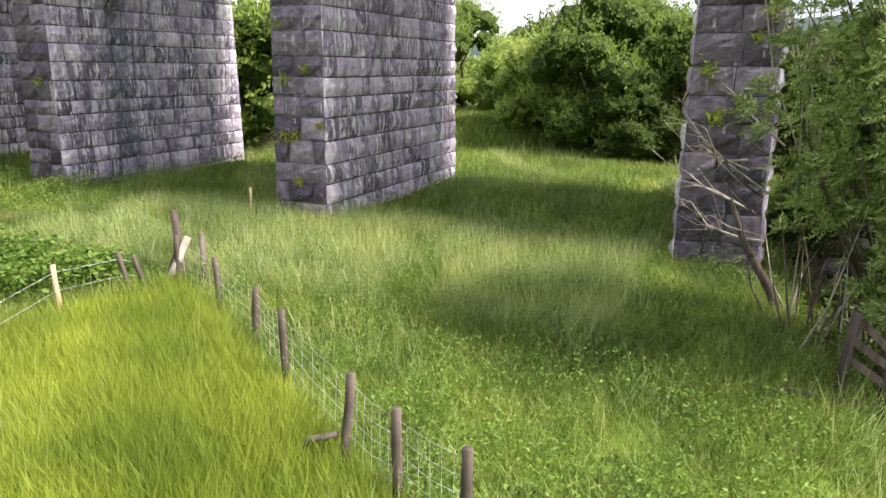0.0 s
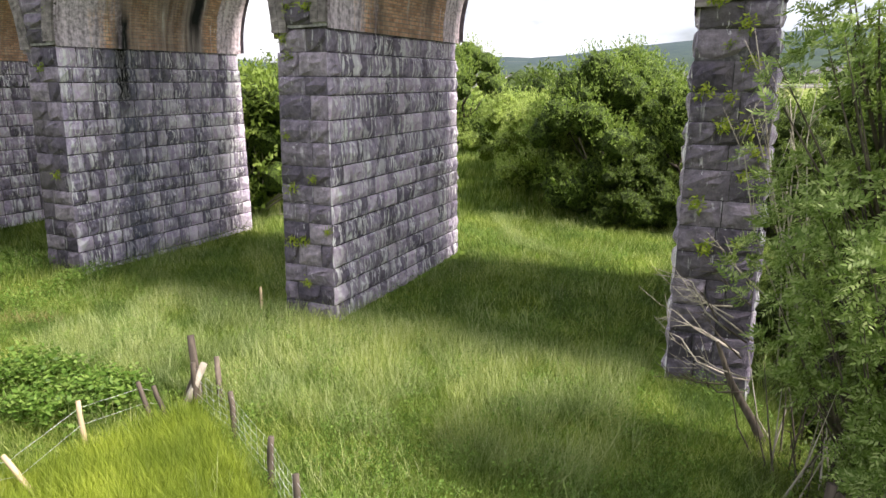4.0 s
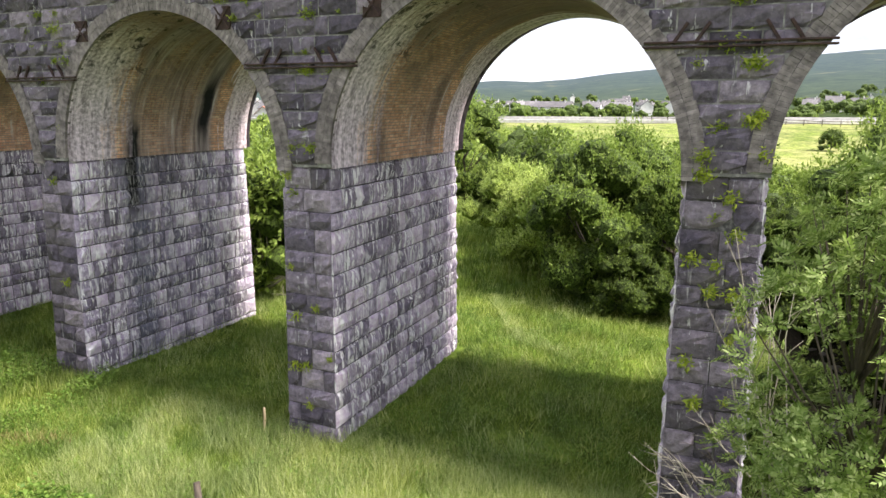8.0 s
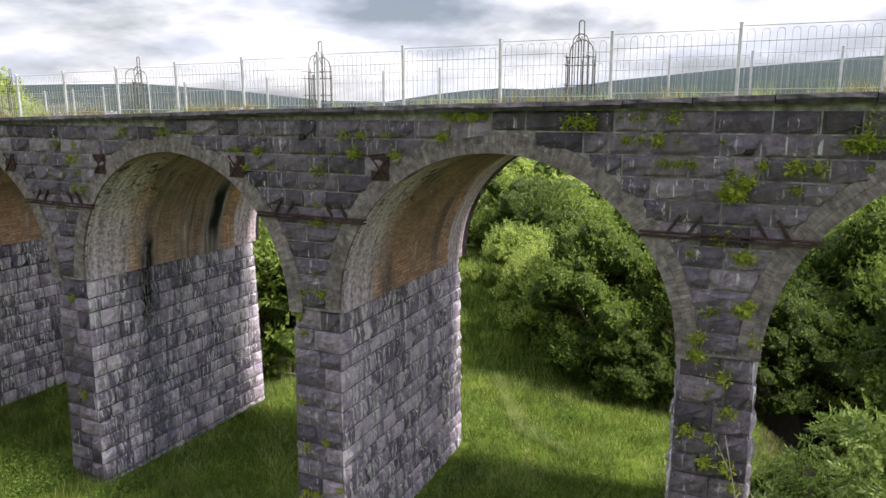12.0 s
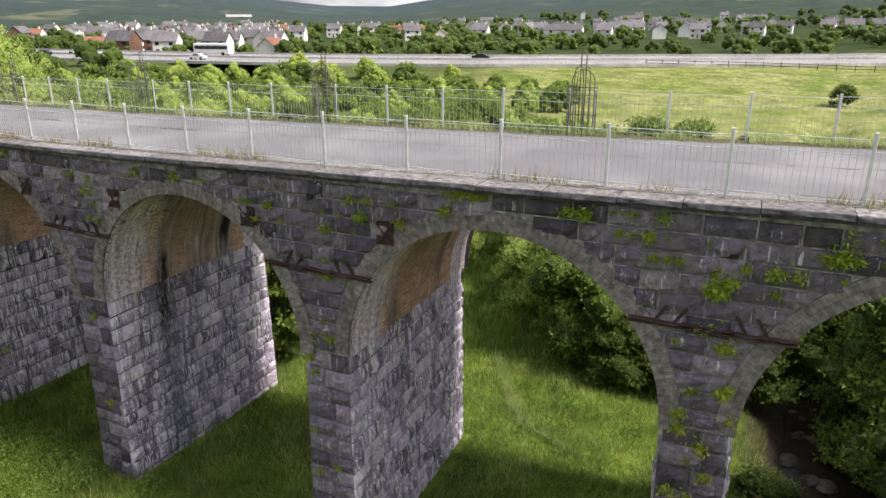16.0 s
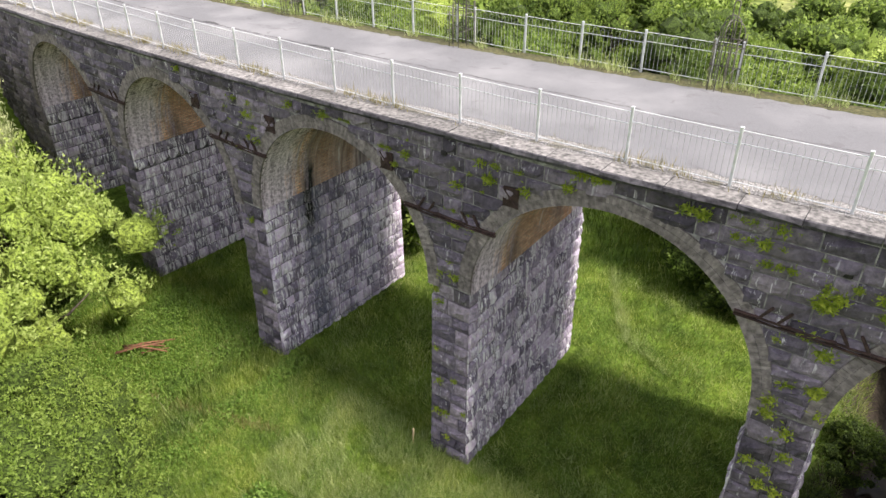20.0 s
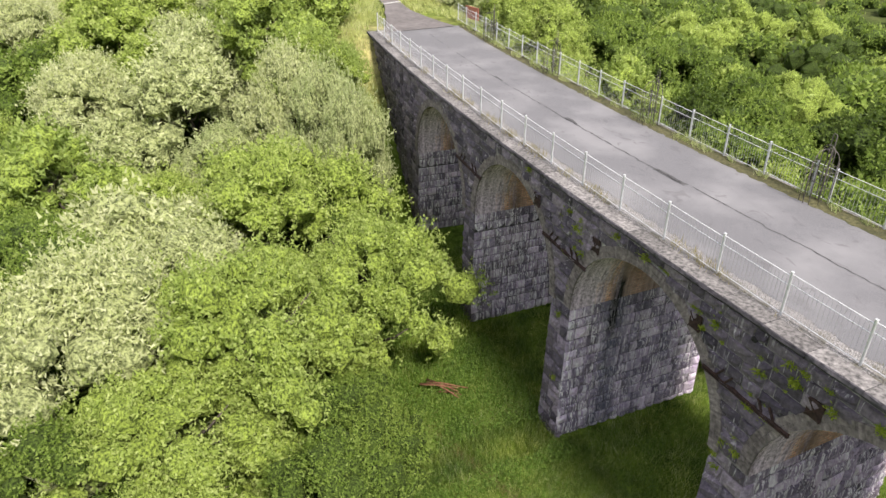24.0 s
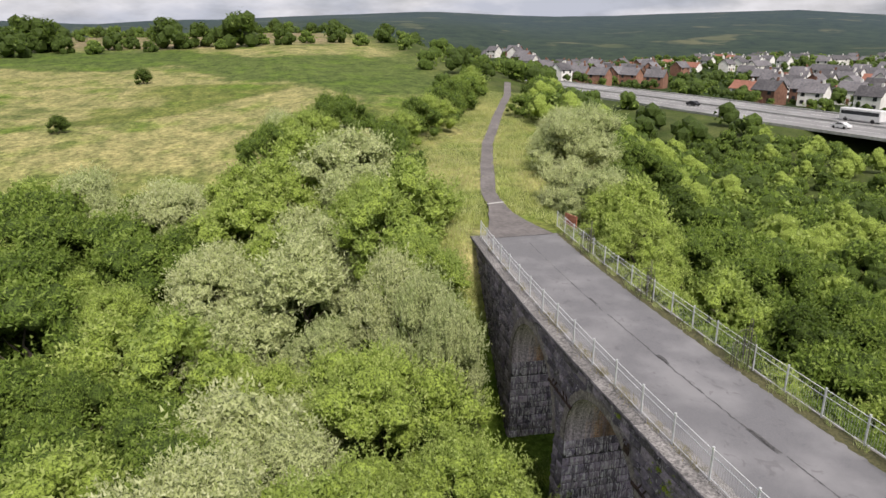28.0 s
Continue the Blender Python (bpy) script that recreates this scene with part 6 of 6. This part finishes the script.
for k in range(15):  # bare twigs reaching out across the pier
    v, f = [], []
    p0 = Vector((ra.uniform(-2.2, -1.6), ra.uniform(0.5, 0.95), 1.7 + 0.12 * k + ra.uniform(-0.2, 0.2)))
    p1 = p0 + Vector((ra.uniform(-1.7, -0.6) * (1 - 0.025 * k), ra.uniform(-0.5, 0.3), ra.uniform(0.15, 1.0)))
    mid = p0.lerp(p1, 0.5) + Vector((0, 0, ra.uniform(-0.2, 0.1)))
    far = p0.lerp(p1, 0.78) + Vector((0, 0, ra.uniform(-0.1, 0.14)))
    tube(v, f, [p0, mid, far, p1], [0.017, 0.012, 0.008, 0.003], 5)
    for _ in range(5):
        q0 = mid.lerp(p1, ra.random())
        tube(v, f, [q0, q0 + Vector((ra.uniform(-0.5, -0.05), ra.uniform(-0.2, 0.2), ra.uniform(-0.15, 0.45)))], [0.006, 0.0025], 4)
    part("twig", mesh_of("twig", v, f, DEAD if k % 3 else BARK, True), ash, "bare grey twig")
for k in range(8):  # tall bare shoots standing clear of the leaves
    v, f = [], []
    p0 = Vector((-1.55 + ra.uniform(0, 0.5), 0.75 + ra.uniform(-0.3, 0.1), ra.uniform(1.6, 3.2)))
    p1 = Vector((-2.5 + 0.16 * k + ra.uniform(-0.15, 0.15), 0.7 + ra.uniform(-0.25, 0.15), ra.uniform(5.4, 7.5)))
    mid, far = p0.lerp(p1, 0.5) + Vector((ra.uniform(-0.15, 0.1), 0, 0)), p0.lerp(p1, 0.8) + Vector((ra.uniform(-0.08, 0.12), 0, 0))
    tube(v, f, [p0, mid, far, p1], [0.017, 0.013, 0.008, 0.003], 5)
    for q in range(3):
        q0 = far.lerp(p1, 0.2 * q) if q else mid
        tube(v, f, [q0, q0 + Vector((ra.uniform(-0.35, 0.45), ra.uniform(-0.1, 0.1), ra.uniform(0.35, 0.8)))], [0.009, 0.003], 4)
    part("shoot", mesh_of("shoot", v, f, DEAD, True), ash, "bare pale shoot")
# undergrowth at its foot
bram = thing("bramble_bush", "dark bramble and twig thicket at the tree's foot", "bush", pose(11.0, -2.6, ground_z(11.0, -2.6)))
pts_b = np.stack([nr.normal(-0.2, 0.55, 1700), nr.normal(0.2, 0.7, 1700), np.abs(nr.normal(0.3, 0.35, 1700))], 1)
# lumps whose dark colour stands for shade inside the thicket
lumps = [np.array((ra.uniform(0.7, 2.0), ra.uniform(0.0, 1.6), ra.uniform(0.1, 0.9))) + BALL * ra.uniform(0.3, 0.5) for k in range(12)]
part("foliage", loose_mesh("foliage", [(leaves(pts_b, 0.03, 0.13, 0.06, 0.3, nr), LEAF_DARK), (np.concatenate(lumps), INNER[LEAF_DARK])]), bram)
for k in range(34):
    v, f = [], []
    x, y = ra.uniform(-1.45, 0.1), ra.uniform(-0.7, 1.3)
    bend = ra.uniform(-0.35, 0.35)
    tube(v, f, [(x, y, -0.2), (x + bend * 0.5, y, 0.7), (x + bend * 1.4, y + ra.uniform(-0.2, 0.2), ra.uniform(1.1, 1.6)), (x + bend * 2.4, y + ra.uniform(-0.4, 0.3), ra.uniform(1.5, 2.6))], [0.024, 0.018, 0.011, 0.003], 4)
    part("stem", mesh_of("stem", v, f, BARK if k % 3 else DEAD), bram)
snag = thing("dead_shrub", "bleached bare dead shrub behind the pier", "dead shrub", pose(-10.7, 10.3, ground_z(-10.7, 10.3)) @ Matrix.Scale(1.25, 4))
for k in range(11):
    v, f = [], []
    a = -0.55 + 0.16 * k + ra.uniform(-0.1, 0.1)
    p = [Vector((0.04 * k - 0.2, ra.uniform(-0.15, 0.15), -0.1))]
    for q in range(4):
        a += ra.uniform(-0.22, 0.30)
        p.append(p[-1] + Vector((math.sin(a) * 0.85, ra.uniform(-0.25, 0.25), math.cos(a))) * ra.uniform(0.55, 0.95))
    tube(v, f, p, [0.05, 0.04, 0.03, 0.02, 0.008], 5)
    for q in (2, 3):
        tube(v, f, [p[q], p[q] + Vector((ra.uniform(-0.5, 0.7), ra.uniform(-0.3, 0.3), ra.uniform(0.1, 0.6)))], [0.015, 0.005], 4)
    part("branch", mesh_of("branch", v, f, DEAD, True), snag)

# ---- stones in the stream ----
rock = thing("river_stone", "wet dark boulder in the stream bed", "boulder", group="river stones")
bm = bmesh.new()
bmesh.ops.create_icosphere(bm, subdivisions=2, radius=0.4)
for q in bm.verts:
    q.co *= 1 + 0.35 * noise.noise(q.co * 2.2)
    q.co.z *= 0.6
part("boulder", bm_mesh("boulder", bm, WATER_ROCK), rock)
first = True
for k in range(46):
    y = ra.uniform(2, 22)
    x = river_x(y) + ra.uniform(-2.2, 2.2)
    m = pose(x, y, -1.38 + ra.uniform(-0.1, 0.12), 0, 0, ra.uniform(0, 360)) @ Matrix.Diagonal((ra.uniform(0.4, 1.6), ra.uniform(0.4, 1.3), ra.uniform(0.4, 1.1), 1))
    if first:
        rock.matrix_basis, first = m, False
    else:
        c = copy_thing(rock, m)
        c.matrix_basis = m

# ---- path, motorway and what stands along them ----
tagged(part("path", ribbon("path", PATHWAY[1:], None, 0.75, PATH_MAT, 0.10, 1.5)), "narrow tarmac path leading off the viaduct", "path", kind="structure")
mouth = []
for k in range(25):
    u = k / 24
    x = -37.2 - 12.2 * u
    mid = 6.2 + (x + 38) * -1.0 / 7 if x > -45 else 7.2 + (x + 45) * -2.0 / 9
    e = 1 - (1 - u) ** 1.8
    for a, b in ((at(x + 1.5, 1.0).y, mid - 0.75), (at(x + 1.5, 6.5).y, mid + 0.75)):
        y = a + (b - a) * e + 0.22 * noise.noise((x * 0.9, a, 5)) * u
        mouth.append((x, y, max(ground_z(x, y), deck_z(max(x, -44)) - 0.12) + 0.15 - 0.03 * u))
tagged(part("path_mouth", mesh_of("path_mouth", mouth, [(2 * k, 2 * k + 2, 2 * k + 3, 2 * k + 1) for k in range(24)], PATH_MAT)), "flared tarmac end of the path where it meets the deck", "path", kind="structure")
slab = thing("path_slab", "pale concrete strip across the path", "slab", pose(-48.3, 7.93, ground_z(-48.3, 7.93) + 0.20, 0, 0, -76))
part("strip", box_mesh("strip", (1.7, 0.32, 0.05), CONCRETE), slab)
barrier = thing("barrier_board", "faded red board at the railing's end", "barrier", pose(-39.6, 11.2, deck_z(-40) - 0.1, 0, 0, 10))
part("board", box_mesh("board", (1.6, 0.08, 0.9), RED_BARRIER, 0.01), barrier)
mw = tagged(part("motorway", ribbon("motorway", MOTORWAY, ROAD_Z, 17, ROADWAY, 0, 8)), "grey dual carriageway across the valley", "road", kind="structure")
for off in (-16, -9.5, -3.2, 3.2, 9.5, 16):
    part("road_line", ribbon("road_line", MOTORWAY, ROAD_Z, (off - 0.12, off + 0.12), WHITE, 0.03, 8), mw)
for off, h, mat in ((0.0, 0.5, CONCRETE), (-17.4, 0.3, CONCRETE), (17.4, 0.4, CONCRETE)):
    verts, faces = [], []
    pts = [Vector((*p, 0)) for p in MOTORWAY]
    for i, p in enumerate(pts):
        t = (pts[min(i + 1, len(pts) - 1)] - pts[max(i - 1, 0)]).normalized()
        q = Vector((-t.y, t.x, 0))
        for a, z in ((-0.2, -0.35 if off < 0 else 0), (-0.2, h), (0.2, h), (0.2, -0.35 if off < 0 else 0)):
            c = p + q * (off + a)
            verts.append((c.x, c.y, ROAD_Z + z))
    for i in range(len(pts) - 1):
        for k in range(4):
            faces.append((4 * i + k, 4 * i + (k + 1) % 4, 4 * i + 4 + (k + 1) % 4, 4 * i + 4 + k))
    part("crash_barrier", mesh_of("crash_barrier", verts, faces, mat), mw)


def car(label, paint):
    t = thing("car", label, "car", group="cars")
    prof = [(-2.1, 0.35), (-2.15, 0.75), (-1.9, 0.95), (-1.2, 1.0), (-0.7, 1.42), (0.7, 1.45), (1.35, 1.05), (2.0, 0.92), (2.15, 0.6), (2.1, 0.35)]
    verts = [(x, y, z) for y in (-0.85, 0.85) for x, z in prof]
    n = len(prof)
    faces = [tuple(range(n)), tuple(range(2 * n - 1, n - 1, -1))] + [(i, i + n, (i + 1) % n + n, (i + 1) % n) for i in range(n)]
    body = part("body", mesh_of("body", verts, faces, paint), t)
    for y in (-0.87, 0.87):
        part("window", mesh_of("window", [(-0.95, y, 1.02), (-0.62, y, 1.36), (0.65, y, 1.38), (1.15, y, 1.04)], [(0, 1, 2, 3)], GLASS_D), body)
    for x in (-1.3, 1.3):
        for y in (-0.82, 0.82):
            part("wheel", tube_mesh("wheel", [(x, y - 0.1, 0.32), (x, y + 0.1, 0.32)], 0.32, RUBBER, 12, False), t)
    return t


for label, paint, x, y, off in (("black car on the dual carriageway", CAR_B, -175, 116, 0), ("white car on the dual carriageway", CAR_W, -122, 119, 0), ("black car on the dual carriageway", CAR_B, -59, 148, 0)):
    c = car(label, paint)
    c.matrix_basis = pose(x, y + off, ROAD_Z + 0.02, 0, 0, 10)
coach = thing("coach", "white coach with dark windows on the dual carriageway", "coach", pose(-131, 134, ROAD_Z + 0.02, 0, 0, 9))
part("body", box_mesh("body", (11, 2.5, 2.8), CAR_W, 0.2), coach, m=pose(0, 0, 0.4))
part("window", box_mesh("window", (10, 2.54, 0.9), GLASS_D), coach, m=pose(0, 0, 1.7))
for x in (-3.6, 3.6):
    for y in (-1.1, 1.1):
        part("wheel", tube_mesh("wheel", [(x, y - 0.15, 0.5), (x, y + 0.15, 0.5)], 0.5, RUBBER, 12, False), coach)


def house(label, w, d, h, walls, roof):
    t = thing("house", label, "house", pose(0, 0, -60), "houses")
    part("wall", mesh_of("wall", [(x, y, z) for z in (-1.5, h) for x, y in ((-w / 2, -d / 2), (w / 2, -d / 2), (w / 2, d / 2), (-w / 2, d / 2))] + [(-w / 2, 0, h + d * 0.42), (w / 2, 0, h + d * 0.42)], [(0, 1, 5, 4), (1, 2, 6, 9, 5), (2, 3, 7, 6), (3, 0, 4, 8, 7)], walls), t)
    e = 0.35
    top, eave = h + d * 0.42 + 0.12, h - e * 0.84 + 0.12
    verts = [(sx_ * (w / 2 + e), sy_ * (d / 2 + e), eave + k) for k in (0, -0.18) for sx_ in (-1, 1) for sy_ in (-1, 1)] + [(sx_ * (w / 2 + e), 0, top + k) for k in (0, -0.18) for sx_ in (-1, 1)]
    rf = part("roof", mesh_of("roof", verts, [(0, 2, 9, 8), (1, 8, 9, 3), (4, 10, 11, 6), (5, 7, 11, 10), (0, 4, 6, 2), (1, 3, 7, 5), (0, 8, 10, 4), (8, 1, 5, 10), (2, 6, 11, 9), (9, 11, 7, 3)], roof), t)
    part("chimney", box_mesh("chimney", (0.8, 0.6, 1.5), walls), rf, m=pose(w * 0.3, 0, top - 0.5))
    for y, q in ((-d / 2 - 0.02, 1), (d / 2 + 0.02, -1)):
        for x in (-w * 0.3, w * 0.28):
            for z in (0.9, 3.4):
                if z + 1.2 < h + 0.3:
                    part("window", box_mesh("window", (1.3, 0.08, 1.2), GLASS_D), t, m=pose(x, y, z))
    part("door", box_mesh("door", (0.95, 0.1, 2.05), RED_TILE), t, m=pose(0, -d / 2 - 0.02, 0))
    return t


HOUSES = [house("white rendered two-storey house with grey roof", 8.5, 7.0, 5.0, RENDER_W, SLATE), house("red brick detached house with brown roof", 9.0, 7.5, 5.0, BRICK_H, SLATE), house("long terrace with white walls and slate roof", 22, 7.0, 5.0, RENDER_W, SLATE), house("white bungalow with red tiled roof", 10, 7, 2.8, RENDER_W, RED_TILE)]
rh = random.Random(3)
placed = []


def settle(n, az0, az1, r0, r1, turn, kinds, gap=16):
    k = 0
    for _ in range(n * 30):
        a, r = radians(rh.uniform(az0, az1)), rh.uniform(r0, r1)
        x, y = 9 - r * math.sin(a), -13 + r * math.cos(a)
        if near_line(x, y, MOTORWAY)[0] < 30 or any((x - p) ** 2 + (y - q) ** 2 < gap * gap for p, q in placed):
            continue
        placed.append((x, y))
        m = pose(x, y, ground_z(x, y) + 0.3, 0, 0, turn + rh.choice((0, 0, 90)) + rh.uniform(-8, 8))
        c = copy_thing(HOUSES[rh.choice(kinds)], m)
        c.matrix_basis = m
        k += 1
        if k >= n:
            return


settle(60, 39, 51.5, 268, 430, 20, (0, 0, 3, 0, 1, 3), 13)
settle(24, 57.5, 69, 345, 450, 35, (1, 1, 0, 1), 15)
settle(56, 38, 56, 430, 980, 20, (0, 0, 2, 0, 3, 1))
settle(30, 56, 71, 440, 760, 30, (1, 1, 0, 1, 3))
settle(16, 24, 40, 380, 800, 25, (0, 3, 3, 0))
settle(50, 2, 26, 420, 860, 10, (0, 0, 2, 0))
settle(10, -8, 8, 420, 700, 0, (0, 0, 2))
for t in HOUSES:
    for o in (*t.children_recursive, t):
        bpy.data.objects.remove(o)
works = thing("works_building", "long low white industrial building among far trees", "building", pose(-900, 1010, ground_z(-900, 1010), 0, 0, 45))
part("wall", box_mesh("wall", (45, 22, 6), RENDER_W), works)
part("roof", box_mesh("roof", (47, 24, 1.5), SLATE), works, m=pose(0, 0, 6))
for x, y in ((-70, -27.5), (-71, -24.6)):
    gp = thing("field_post", "weathered wooden gatepost in the rough field", "post", pose(x, y, ground_z(x, y)))
    part("post", stake(1.3, 0.12, 61), gp)
# a paddock fence in the far field
pad = thing("paddock_fence", "weathered post-and-rail fence across the pasture", "fence")
for k in range(26):
    x, y = -20 + 3.4 * k, 150 + 0.25 * k
    if k < 25:
        part("post", box_mesh("post", (0.14, 0.14, 1.3), WOOD), pad, m=pose(x, y, ground_z(x, y)))
        for h in (0.5, 1.05):
            a, b = Vector((x, y, ground_z(x, y) + h)), Vector((x + 3.4, y + 0.25, ground_z(x + 3.4, y + 0.25) + h))
            part("rail", tube_mesh("rail", [a, b], 0.06, WOOD, 4), pad)
